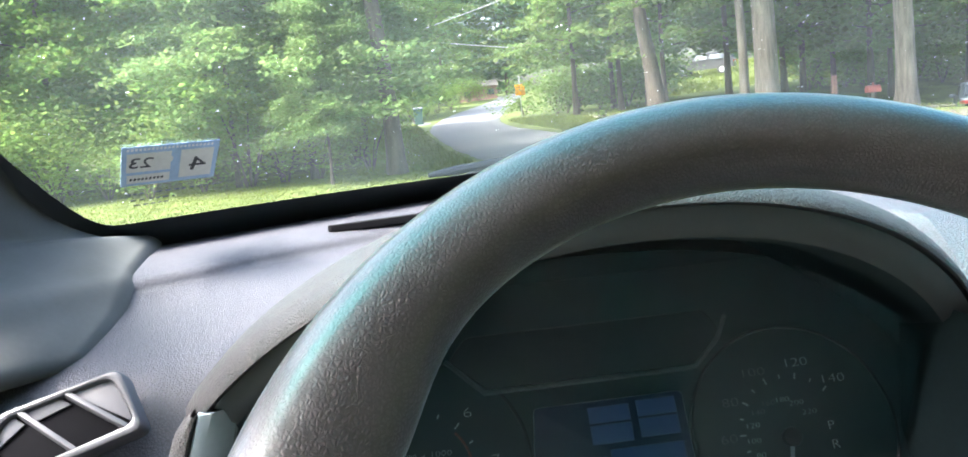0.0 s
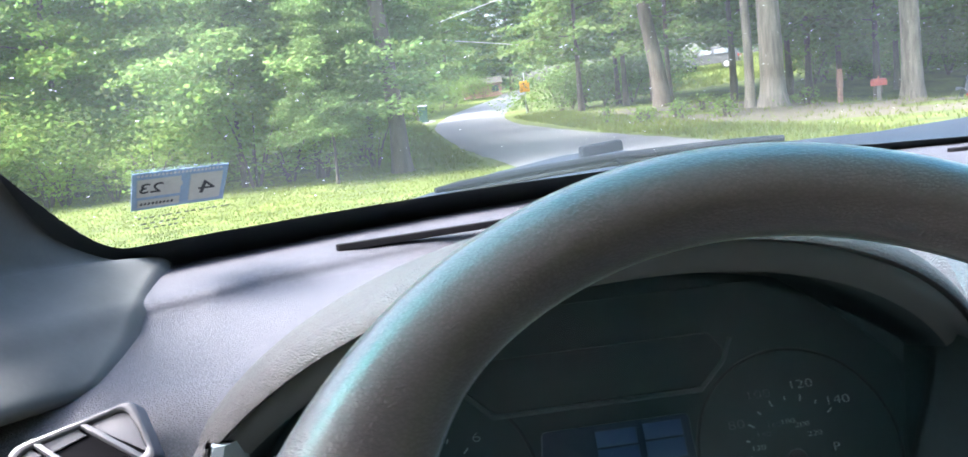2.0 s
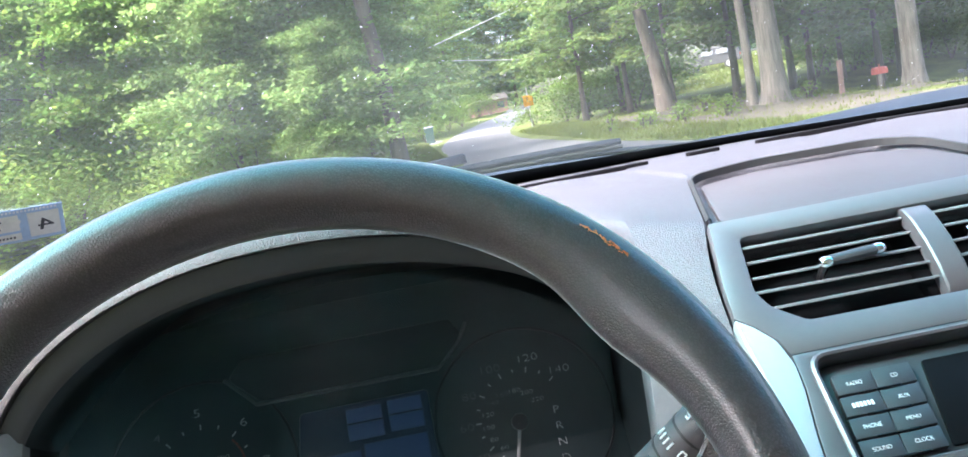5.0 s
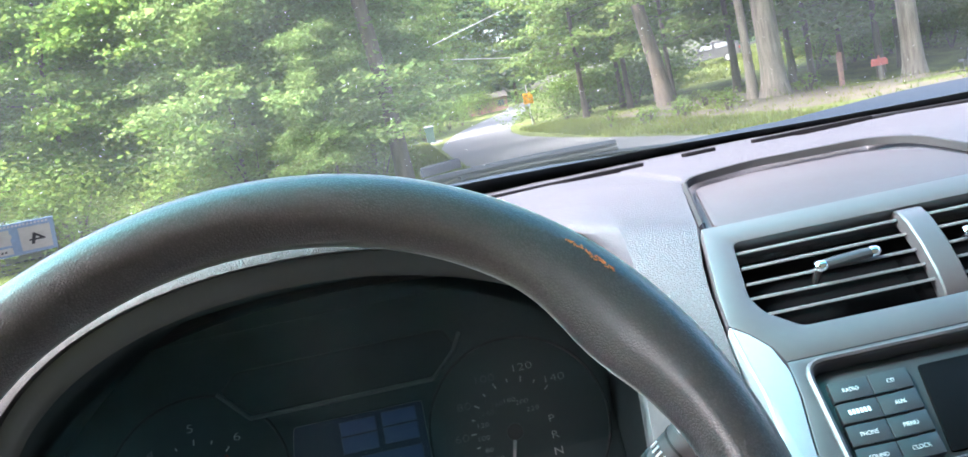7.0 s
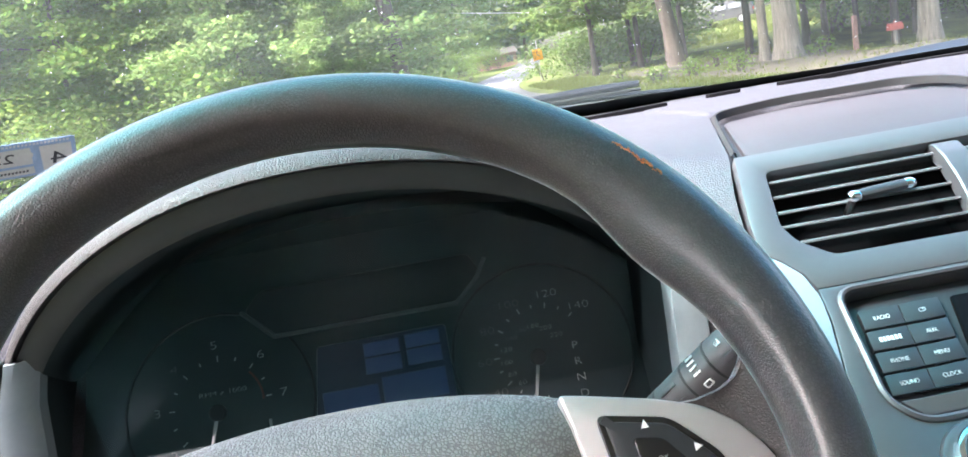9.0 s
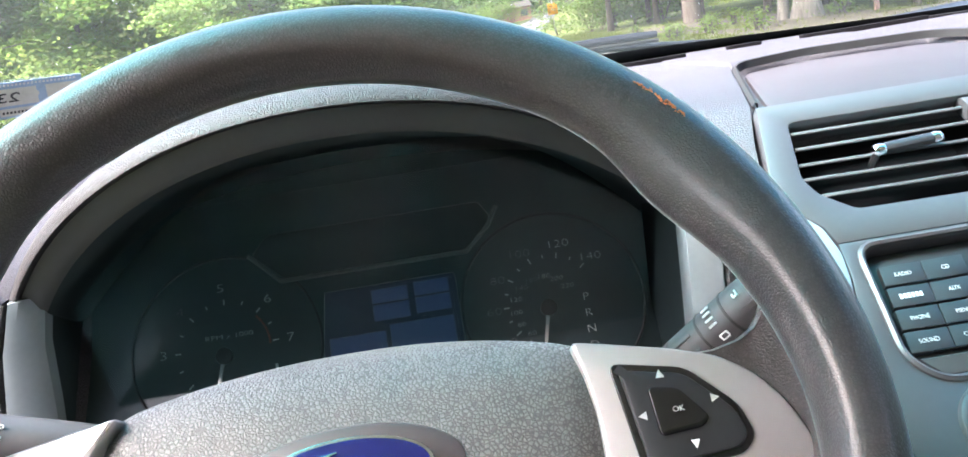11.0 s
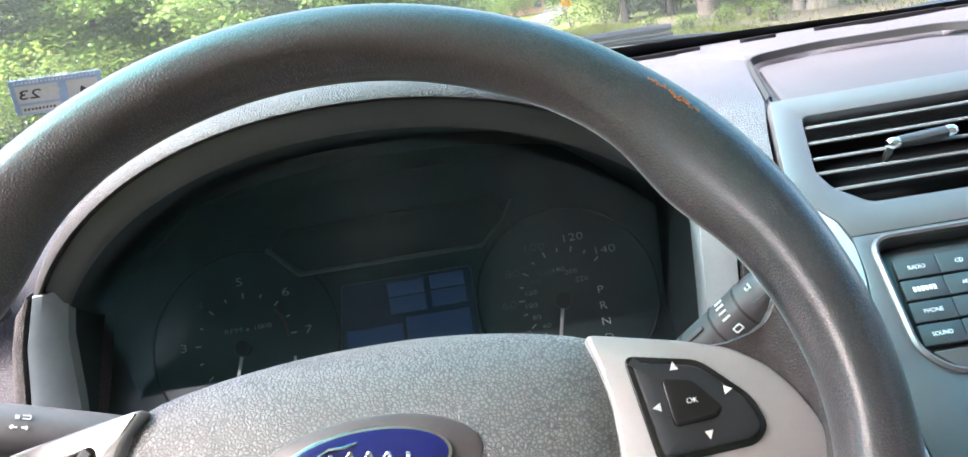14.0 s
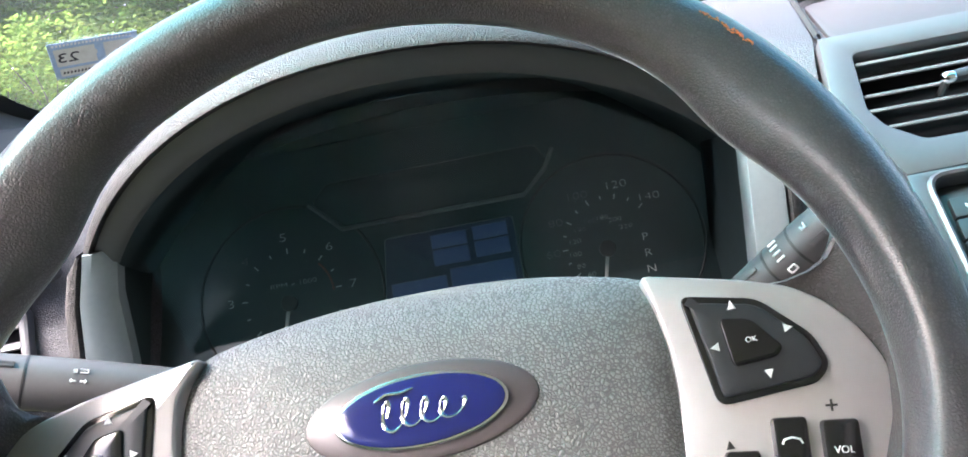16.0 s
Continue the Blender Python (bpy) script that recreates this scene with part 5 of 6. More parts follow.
# ---- in front of the glass: wipers and hood ----
def hood():
    h = thing("car_hood", (0.37, 1.2, 0.9), "dark blue-grey painted hood of the car", "car hood", kind="structure")
    bm = bmesh.new()
    rows = []
    for i in range(16):
        y = 0.96 + 1.0 * i / 15
        row = []
        for k in range(41):
            x = 0.37 + 0.86 * (-1 + 2 * k / 40)
            f = (i / 15)
            d = abs(x - 0.37) / 0.86
            ridge = 0.024 * math.exp(-((x - 0.24) / 0.14) ** 2) - 0.18 * max(0, 0.05 - x) + 0.014 * min(1, max(0, (x - 0.88) / 0.25))
            z = 1.141 + ridge - 0.004 * f - 0.10 * f ** 5
            row.append(Vector((x, y - 0.16 * d * d * (1 - f), z)))
        rows.append(row)
    edge = [[p + Vector((0, 0.0, -0.02)) for p in rows[0]]]
    front = [[p + Vector((0, 0.05, -0.3)) for p in rows[-1]]]
    quad_strip(bm, edge + rows + front)
    part("panel", bm, M_CARPAINT, h, smooth=60)
    c = thing("cowl", (0.37, 0.9, 1.1), "black plastic cowl below the windshield", "cowl", kind="structure")
    bm = bmesh.new()
    quad_strip(bm, [[Vector((x, glass_base(x) + dy, 1.165 + dz)) for x in (-0.40 + 1.54 * k / 30 for k in range(31))] for dy, dz in ((0.02, -0.006), (0.05, -0.02), (0.12, -0.03), (0.2, -0.05), (0.21, -0.2))])
    part("panel", bm, M_RUBBER, c)


hood()


def wiper():
    w = thing("windshield_wiper", (0.1, 0.85, 1.16), "dark flat-blade windshield wiper parked on the glass", "wiper")
    bm = bmesh.new()
    path = [glass_at(x, 1.168 + 0.008 * t, -0.022 - 0.006 * math.sin(3 * t)) for x, t in ((-0.09 + 0.415 * k / 16, k / 16) for k in range(17))]
    sweep(bm, path, [0.003] + [0.0056] * 15 + [0.0045], 8, 0.9)
    part("blade", bm, M_WIPER, w, "dark blue-grey wiper blade")
    bm = bmesh.new()
    sweep(bm, [p + Vector((0, -0.007, -0.007)) for p in path], 0.0025, 6)
    part("rubber_lip", bm, M_RUBBER, w)
    bm = bmesh.new()
    arm = catmull([(0.72, 0.95, 1.13), (0.60, 0.93, 1.15), (0.35, 0.88, 1.178), (0.20, 0.835, 1.188), (0.12, 0.80, 1.190)], 5)
    sweep(bm, arm, 0.007, 8, 0.6)
    part("arm", bm, M_WIPER, w)
    bm = bmesh.new()
    box(bm, basis(glass_at(0.10, 1.184, -0.030), (1, 0.2, 0.06), (0, 1, 0)), 0.05, 0.014, 0.012, 0.003)
    part("joint", bm, M_WIPER, w)
    return w


wiper()


def passenger_wiper():
    w = thing("windshield_wiper", (0.8, 0.95, 1.15), "dark wiper parked low before the passenger's side", "wiper")
    bm = bmesh.new()
    path = catmull([(0.60, 0.96, 1.140), (0.66, 0.95, 1.150), (0.73, 0.95, 1.148), (0.81, 0.95, 1.149), (0.90, 0.94, 1.152), (1.02, 0.90, 1.158)], 4)
    sweep(bm, path, [0.004] + [0.010] * (len(path) - 2) + [0.006], 8, 0.9)
    part("blade", bm, M_WIPER, w, "dark blue-grey wiper blade")


passenger_wiper()

# ---- outside: materials ----
M_GRASS = material("lawn_grass", (0.078, 0.100, 0.024), 0.9, vary=0.3, scale=0.7, bump=0.6, bump_scale=30, second=(0.05, 0.055, 0.022), spec=0.1)
M_BLADE = material("grass_blades", (0.088, 0.112, 0.028), 0.8, vary=0.25, scale=2, island=0.14, trans=0.4, spec=0.15)
M_ASPHALT = material("road_asphalt", (0.08, 0.08, 0.086), 0.9, vary=0.12, scale=0.9, bump=0.5, bump_scale=60)
M_LEAF_A = material("maple_leaves", (0.077, 0.133, 0.028), 0.75, spec=0.25, vary=0.3, scale=0.4, island=0.26, trans=0.58)
M_LEAF_B = material("oak_leaves", (0.072, 0.112, 0.029), 0.75, spec=0.25, vary=0.3, scale=0.4, island=0.26, trans=0.5)
M_LEAF_C = material("shrub_leaves", (0.088, 0.137, 0.030), 0.75, spec=0.25, vary=0.3, scale=0.6, island=0.26, trans=0.56)
M_LEAF_D = material("roadside_leaves", (0.088, 0.139, 0.043), 0.75, spec=0.25, vary=0.3, scale=0.4, island=0.26, trans=0.6)
M_LEAF_F = material("far_leaves", (0.07, 0.12, 0.05), 0.75, spec=0.25, vary=0.35, scale=0.15, island=0.4, trans=0.3)
M_BARK = material("bark", (0.070, 0.055, 0.046), 0.9, vary=0.4, scale=7, bump=1.0, bump_scale=18, streak=0.16)
M_BARK_PALE = material("pale_bark", (0.150, 0.132, 0.110), 0.9, vary=0.5, scale=9, bump=1.0, bump_scale=16, streak=0.14)
M_POST = material("weathered_post", (0.17, 0.10, 0.08), 0.85, vary=0.25, scale=12)
M_YELLOW = material("sign_yellow", (0.62, 0.24, 0.0), 0.45, vary=0.04)
M_SIGNINK = material("sign_ink", (0.01, 0.01, 0.01), 0.6, vary=0.05)
M_STEEL = material("galvanised", (0.35, 0.36, 0.36), 0.5, metal=0.7, vary=0.15)
M_BIN = material("bin_green", (0.03, 0.07, 0.055), 0.5, vary=0.15, scale=5)
M_MAILRED = material("faded_red_paint", (0.26, 0.06, 0.045), 0.55, vary=0.15, scale=9)
M_CARGREY = material("car_silver_paint", (0.16, 0.17, 0.19), 0.3, metal=0.6, vary=0.04, coat=0.5)
M_CARWHITE = material("car_white_paint", (0.45, 0.46, 0.47), 0.3, vary=0.03, coat=0.5)
M_CARDARK = material("car_dark_paint", (0.045, 0.045, 0.05), 0.3, metal=0.3, vary=0.05, coat=0.5)
M_CARGLASS = material("car_window", (0.05, 0.06, 0.07), 0.06, vary=0.05, spec=0.8)
M_LAMP = material("tail_lamp_red", (0.5, 0.02, 0.02), 0.25, vary=0.05)
M_TYRE = material("tyre_rubber", (0.02, 0.02, 0.02), 0.8, vary=0.15)
M_BRICK = material("red_siding", (0.15, 0.085, 0.065), 0.85, vary=0.15, scale=2)
M_ROOF = material("roof_shingle", (0.03, 0.027, 0.025), 0.9, vary=0.2, scale=3)
# litter brown, darkened to paint in the trees' shade over the verge
M_DIRT = material("leaf_litter", (0.056, 0.047, 0.031), 0.95, vary=0.35, scale=1.5, bump=0.6, bump_scale=20)
M_CABLE = material("cable_grey", (0.22, 0.24, 0.22), 0.6, vary=0.1)


def ground_z(x, y):
    z = 0.012 * max(0, y - 25) + 0.014 * max(0, y - 58)
    z += 0.11 * min(1, max(0, (y - 45) / 25)) * min(20, max(0, x - 12))
    z -= 0.21 * min(6, max(0, x - 16)) * min(1, max(0, (46 - y) / 10)) * min(1, max(0, (y - 8) / 8))
    z += 0.012 * max(0, -6 - x) * min(1, max(0, y / 20))
    return z


def ground():
    bm = bmesh.new()
    xs = sorted(set([-1500, -600, -250, -120, -80] + [-60 + 2.5 * k for k in range(57)] + [90, 120, 250, 600, 1500]))
    ys = sorted(set([-1500, -500, -150, -60, -30, -15] + [-8 + 2.5 * k for k in range(57)] + [150, 200, 400, 900, 1500]))
    quad_strip(bm, [[Vector((x, y, ground_z(min(70, x), min(120, y)))) for x in xs] for y in ys])
    g = part("ground", bm, M_GRASS, None, smooth=60)
    tagged(g, "mown green lawn running out under the woods", "ground", kind="structure")


ground()

ROAD_L = [(2.3, -90), (2.3, -40), (2.3, -10), (2.2, 4), (2.1, 12.0), (1.8, 19.5), (1.6, 24), (1.45, 32), (1.5, 42), (2.0, 52), (3.4, 64), (6.4, 80), (10.5, 100), (13.5, 116)]
ROAD_R = [(6.7, -90), (6.7, -40), (6.7, -10), (6.6, 4), (6.5, 13.0), (6.2, 19.5), (5.95, 24), (5.3, 34), (5.3, 42), (6.1, 52), (7.8, 64), (10.6, 80), (14.2, 100), (17.0, 116)]


def road():
    a, b = catmull([(x, y, 0) for x, y in ROAD_L], 6), catmull([(x, y, 0) for x, y in ROAD_R], 6)
    rng = random.Random(9)
    bm = bmesh.new()
    rows = []
    for p, q in zip(a, b):
        p, q = p + Vector((rng.uniform(-0.06, 0.06), 0, 0)), q + Vector((rng.uniform(-0.06, 0.06), 0, 0))
        rows.append([Vector((*(p.lerp(q, t)).xy, ground_z(*(p.lerp(q, t)).xy) + 0.035 + 0.05 * t * (1 - t) * 4 * 0.6)) for t in (0, 0.03, 0.25, 0.5, 0.75, 0.97, 1)])
    for r in rows:
        r[0].z -= 0.08
        r[-1].z -= 0.08
    quad_strip(bm, rows)
    ob = part("road", bm, M_ASPHALT, None, smooth=60)
    tagged(ob, "narrow pale grey asphalt lane bending away between woods", "road", kind="structure")
    # bare drive with parked cars, leaf litter under the trees
    for name, line, mat, label in (("driveway", [(16, 21), (34, 16), (60, 15), (60, 40), (30, 42), (18, 34)], M_DIRT, "bare brown earth drive beside the lane"), ("litter", [(6.9, 27), (9, 23), (13, 22), (15, 29), (15, 40), (10, 46), (7.2, 38)], M_DIRT, "brown leaf litter and weeds under the trees"), ("litter", [(8.6, 21), (13, 18), (20, 17), (20, 24), (15, 27), (9.5, 25)], M_DIRT, "brown leaf litter in the verge grass"), ("apron", [(-3, 58), (1.7, 55), (2.4, 61), (-3, 63)], M_ASPHALT, "grey gravel apron at the lane's edge")):
        bm = bmesh.new()
        pts = catmull([(x, y, 0) for x, y in line + line[:1]], 5)[:-1]
        c = sum(pts, Vector()) / len(pts)
        vs = []
        for f in (1.0, 0.75, 0.5, 0.25):
            vs.append([])
            for p in pts:
                w = c.lerp(p, f * (1 + 0.06 * noise.noise(p * 0.7)))
                vs[-1].append(Vector((w.x, w.y, ground_z(w.x, w.y) + (0.018 if f < 1 else -0.02))))
        quad_strip(bm, vs, True)
        ob = part(name, bm, mat, None, smooth=60)
        tagged(ob, label, "ground", kind="structure")


road()


def leaf(bm_v, bm_f, p, size, rng, flat=0.6, droop=None):
    """Adds one folded leaf at p to lists of vertices and faces."""
    a = rng.uniform(0, 2 * math.pi)
    u = Vector((math.cos(a), math.sin(a), rng.uniform(-0.5, 0.35) * (1.3 - flat)))
    n = Vector((rng.gauss(0, 1 - flat), rng.gauss(0, 1 - flat), 1)).normalized()
    v = n.cross(u).normalized()
    u = v.cross(n)
    s = size * rng.uniform(0.65, 1.35)
    k = len(bm_v)
    bm_v.extend((p - u * s * 0.5, p + v * s * 0.36 - n * s * 0.10, p + u * s * 0.55 - n * s * 0.06, p - v * s * 0.36 - n * s * 0.10))
    bm_f.extend(((k, k + 1, k + 2), (k, k + 2, k + 3)))


def leaves_part(name, vs, fs, mat, parent, label=""):
    me = bpy.data.meshes.new(name)
    me.from_pydata([tuple(v) for v in vs], [], fs)
    me.materials.append(mat)
    ob = new(name, me)
    if parent:
        ob.parent = parent
    if label:
        tagged(ob, label)
    return ob


def tree(name, label, seed, height, trunk_r, crown_low, spread, n_limbs, per_limb, leaf_size, bark, mat, lean=0.0, group="", sprays=7):
    """A trunk, tapering limbs and layered sprays of leaves, built at the origin."""
    rng = random.Random(seed)
    t = thing(name, (0, 0, 0), label, "tree", group)
    bm = bmesh.new()
    steps = 14
    spine = [Vector((lean * (k / steps) * height + 0.12 * math.sin(k * 0.9 + seed) * (k / steps), 0.10 * math.cos(k * 0.7 + seed) * (k / steps), -0.1 + height * 0.92 * k / steps)) for k in range(steps + 1)]
    rad = [trunk_r * (1.0 - 0.8 * k / steps) * (1.45 if k == 0 else 1.12 if k == 1 else 1) for k in range(steps + 1)]
    sweep(bm, spine, rad, 10, up=(0, 1, 0))
    limbs = []
    for i in range(n_limbs):
        f = (i + rng.random()) / n_limbs
        h = crown_low + (height * 0.95 - crown_low) * f
        k = min(steps - 1, int(h / (height * 0.92) * steps))
        p = spine[k].lerp(spine[k + 1], min(1, max(0, h / (height * 0.92) * steps - k)))
        a = i * 2.4 + rng.uniform(-0.5, 0.5)
        reach = spread * (1.0 - 0.65 * f ** 1.6) * rng.uniform(0.65, 1.15)
        d = Vector((math.cos(a), math.sin(a), 0))
        line = [p + d * reach * s + Vector((0, 0, reach * (0.28 * s - 0.26 * s * s * (1.4 - f)))) for s in (0, 0.25, 0.5, 0.75, 1)]
        r0 = max(0.02, trunk_r * 0.28 * (1 - f * 0.6))
        sweep(bm, line, [r0, r0 * 0.75, r0 * 0.5, r0 * 0.3, r0 * 0.12], 5)
        limbs.append((line, reach))
    part("trunk", bm, bark, t, smooth=60)
    vs, fs = [], []
    for line, reach in limbs:
        for _ in range(sprays):
            s = rng.uniform(0.25, 1.05)
            k = min(3, int(s * 4))
            c = line[k].lerp(line[k + 1], s * 4 - k)
            side = Vector((rng.gauss(0, 1), rng.gauss(0, 1), 0)) * reach * 0.16 + Vector((0, 0, rng.gauss(0, 0.12)))
            c = c + side
            wx = rng.uniform(0.35, 0.75) * (0.5 + reach * 0.18)
            a = rng.uniform(0, 3.1)
            for _ in range(int(per_limb / sprays)):
                u, v = rng.gauss(0, wx), rng.gauss(0, wx * 0.5)
                p = c + Vector((u * math.cos(a) - v * math.sin(a), u * math.sin(a) + v * math.cos(a), rng.gauss(0, 0.10) - 0.18 * abs(u) / wx * wx))
                leaf(vs, fs, p, leaf_size, rng, 0.35)
    leaves_part("crown", vs, fs, mat, t)
    return t


def bush(name, label, seed, r, h, n, leaf_size, mat, group=""):
    rng = random.Random(seed)
    t = thing(name, (0, 0, 0), label, "shrub", group)
    bm = bmesh.new()
    for i in range(7):
        a = rng.uniform(0, 6.28)
        e = Vector((math.cos(a) * r * 0.6, math.sin(a) * r * 0.6, h * rng.uniform(0.6, 0.95)))
        sweep(bm, [Vector((0.05 * math.cos(a), 0.05 * math.sin(a), -0.05)), e * 0.5 + Vector((0, 0, 0.1)), e], [0.022, 0.015, 0.005], 5)
    part("stem", bm, M_BARK, t)
    vs, fs = [], []
    clumps = [(rng.gauss(0, r * 0.5), rng.gauss(0, r * 0.5), h * rng.uniform(0.12, 1.0) ** 0.8) for _ in range(26)]
    for _ in range(n):
        c = rng.choice(clumps)
        w = 0.28 * r
        p = Vector((c[0] + rng.gauss(0, w), c[1] + rng.gauss(0, w), max(0.03, c[2] + rng.gauss(0, 0.13 * h))))
        leaf(vs, fs, p, leaf_size, rng, 0.5)
    leaves_part("foliage", vs, fs, mat, t)
    return t


def put(ob, x, y, turn=0.0, size=1.0, first=False, label=""):
    m = Matrix.Translation((x, y, ground_z(x, y))) @ Matrix.Rotation(radians(turn), 4, "Z")
    if first:
        ob.matrix_basis = m @ Matrix.Diagonal((size, size, size, 1))
        return ob
    c = copy_thing(ob, m)
    c.scale = (size, size, size)
    if label:
        tagged(c, label)
    return c


def place_all(ob, spots):
    for i, (x, y, turn, size) in enumerate(spots):
        if i:
            put(ob, x, y, turn, size)
    put(ob, *spots[0], first=True)


def woods():
    rng = random.Random(21)
    maple = tree("maple_tree", "young maple with layered bright green foliage at the wood's edge", 3, 9.5, 0.11, 0.9, 3.2, 38, 1700, 0.125, M_BARK, M_LEAF_A, group="wood edge trees", sprays=8)
    place_all(maple, [(-4.6, 21.8, 10, 1.0), (-8.4, 22.6, 130, 1.08), (-12.5, 23.0, 220, 1.0), (-16.5, 24.5, 40, 1.1), (-21, 26, 190, 1.15), (-6.4, 25.2, 70, 1.2), (-10.6, 26.5, 250, 1.25), (-14.5, 27, 20, 1.2), (-18.5, 29, 120, 1.2)])
    young = tree("roadside_maple", "young maple with high layered foliage beside the lane", 27, 8.5, 0.07, 2.3, 2.3, 32, 1100, 0.115, M_BARK, M_LEAF_D, group="wood edge trees", sprays=8)
    place_all(young, [(-2.0, 19.6, 20, 0.95), (-2.6, 24.5, 140, 1.0), (-3.6, 19.4, 250, 0.85), (-0.9, 22.5, 80, 0.9), (-1.5, 30, 30, 1.0), (-1.45, 17.4, 170, 0.46)])
    oak = tree("oak_tree", "tall oak with dense mid green crown", 8, 16.0, 0.22, 2.2, 5.0, 44, 640, 0.20, M_BARK, M_LEAF_B, group="woodland oaks", sprays=8)
    place_all(oak, [(-3.5, 30, 0, 1.0), (-9, 31, 80, 1.1), (-15, 31, 160, 1.05), (-22, 33, 250, 1.15), (-4.2, 38, 40, 0.95), (-7, 41, 120, 1.1), (-4.2, 48, 210, 0.9), (-4.0, 66, 300, 1.0), (-1.5, 75, 20, 1.0), (2.0, 88, 60, 1.0), (6.0, 106, 150, 1.1), (10, 126, 15, 1.2), (16, 124, 100, 1.25), (22, 120, 190, 1.2)])
    # thin trunks of the shaded wood across the lane
    pole_tree = tree("woodland_tree", "slim woodland tree with a bare lower trunk and shady crown", 15, 15.0, 0.15, 3.0, 3.6, 30, 250, 0.32, M_BARK, M_LEAF_B, group="shaded wood trees", sprays=7)
    spots = []
    for i in range(26):
        spots.append((10.4 + (i % 13) * 2.4 + rng.uniform(-0.9, 0.9), 47 + (i // 13) * 5 + rng.uniform(-2, 2) - (i % 13) * 0.5, rng.uniform(0, 360), rng.uniform(0.85, 1.15)))
    spots = [s for s in spots if not (s[0] / s[1] > 0.325 and s[0] / s[1] < 0.375)]
    place_all(pole_tree, spots + [(13.0, 42, 0, 0.9), (15.6, 40.5, 50, 1.0), (19.5, 41, 120, 1.05), (21.5, 38.5, 220, 0.95), (18.0, 44.5, 300, 1.0), (23.5, 42, 30, 1.1), (33, 38, 10, 1), (38, 36, 80, 1.1), (30, 44, 150, 1.1), (44, 34, 200, 1.1), (36, 46, 100, 1.2), (42, 44, 100, 1.2), (27, 50, 0, 1.1)])
    sap = bush("shrub", "broad-leaved green shrub at the wood's edge", 4, 1.0, 1.7, 2000, 0.095, M_LEAF_C, "edge shrubs")
    spots = []
    for i in range(24):
        spots.append((-22 + i * 0.93 + rng.uniform(-0.4, 0.4), 19.0 + rng.uniform(-0.7, 1.0) + 0.12 * max(0, 8 - i), rng.uniform(0, 360), rng.uniform(0.7, 1.25)))
    spots += [(-1.3 - 0.02 * k, 26 + 3.2 * k, 40 * k, 1.0 + 0.05 * (k % 3)) for k in range(9)]
    spots += [(1.2 + 0.16 * k * k, 63 + 4 * k, 70 * k, 1.3) for k in range(6)] + [(8.2 + 1.3 * k, 112 + (k % 2), 60 * k, 1.5) for k in range(3)]
    place_all(sap, spots)
    dark = bush("thicket_shrub", "dense dark green thicket shrub under the trees", 41, 1.5, 2.2, 1000, 0.2, M_LEAF_B, "thicket shrubs")
    spots = []
    for i in range(34):
        x = 8.4 + i * 0.95 + rng.uniform(-0.4, 0.4)
        y = 54 + rng.uniform(-2, 2) - 0.35 * i
        if not (0.318 < x / y < 0.395 or 0.41 < x / y < 0.48):
            spots.append((x, y, rng.uniform(0, 360), rng.uniform(0.7, 1.2)))
    for i in range(30):
        x = 12 + i * 1.25 + rng.uniform(-0.5, 0.5)
        y = 63 + rng.uniform(-1.5, 1.5) - 0.4 * i
        if not (0.318 < x / y < 0.395 or 0.41 < x / y < 0.48):
            spots.append((x, y, rng.uniform(0, 360), rng.uniform(1.1, 1.6)))
    place_all(dark, spots)
    low = bush("weed_clump", "low weedy clump on the verge", 12, 0.35, 0.45, 160, 0.10, M_LEAF_C, "verge weeds")
    place_all(low, [(7.2 + rng.uniform(-0.8, 7), 26.5 + rng.uniform(0, 12), rng.uniform(0, 360), rng.uniform(0.5, 1.3)) for _ in range(14)])
    # far wall of woods
    vs, fs = [], []
    for _ in range(60000):
        x = rng.uniform(-75, 85)
        base = 62 + 0.012 * (x - 5) ** 2 * 0.3 if x < 0 else 74 + 0.2 * abs(x - 20)
        if 0 <= x < 22:
            base = 128
        y = base + rng.uniform(0, 14)
        z = ground_z(min(70, x), min(120, y)) + rng.uniform(0.3 if not 20 < x < 30 else 3.2, 24) ** 1.0
        p = Vector((x, y, z))
        if noise.noise(p * 0.17) < -0.22:
            continue
        leaf(vs, fs, p, 0.85, rng, 0.4)
    for _ in range(16000):
        x, y = rng.uniform(-4, 34), rng.uniform(118, 132)
        p = Vector((x, y, ground_z(x, 120) + rng.uniform(2.5, 26)))
        if noise.noise(p * 0.14) > -0.25:
            leaf(vs, fs, p, 0.95, rng, 0.4)
    # unseen woods added beside and behind the car, hiding low sky from its reflections
    for _ in range(42000):
        a = rng.uniform(0.62, 2 * math.pi - 0.62) + math.pi / 2
        d = rng.uniform(38, 50)
        p = Vector((d * math.cos(a), d * math.sin(a), rng.uniform(0.2, 19)))
        if p.y < 14:
            leaf(vs, fs, p, 1.5, rng, 0.3)
    ob = leaves_part("far_woods", vs, fs, M_LEAF_F, None)
    tagged(ob, "distant green wood closing off the view", "woods", kind="stuff")


woods()


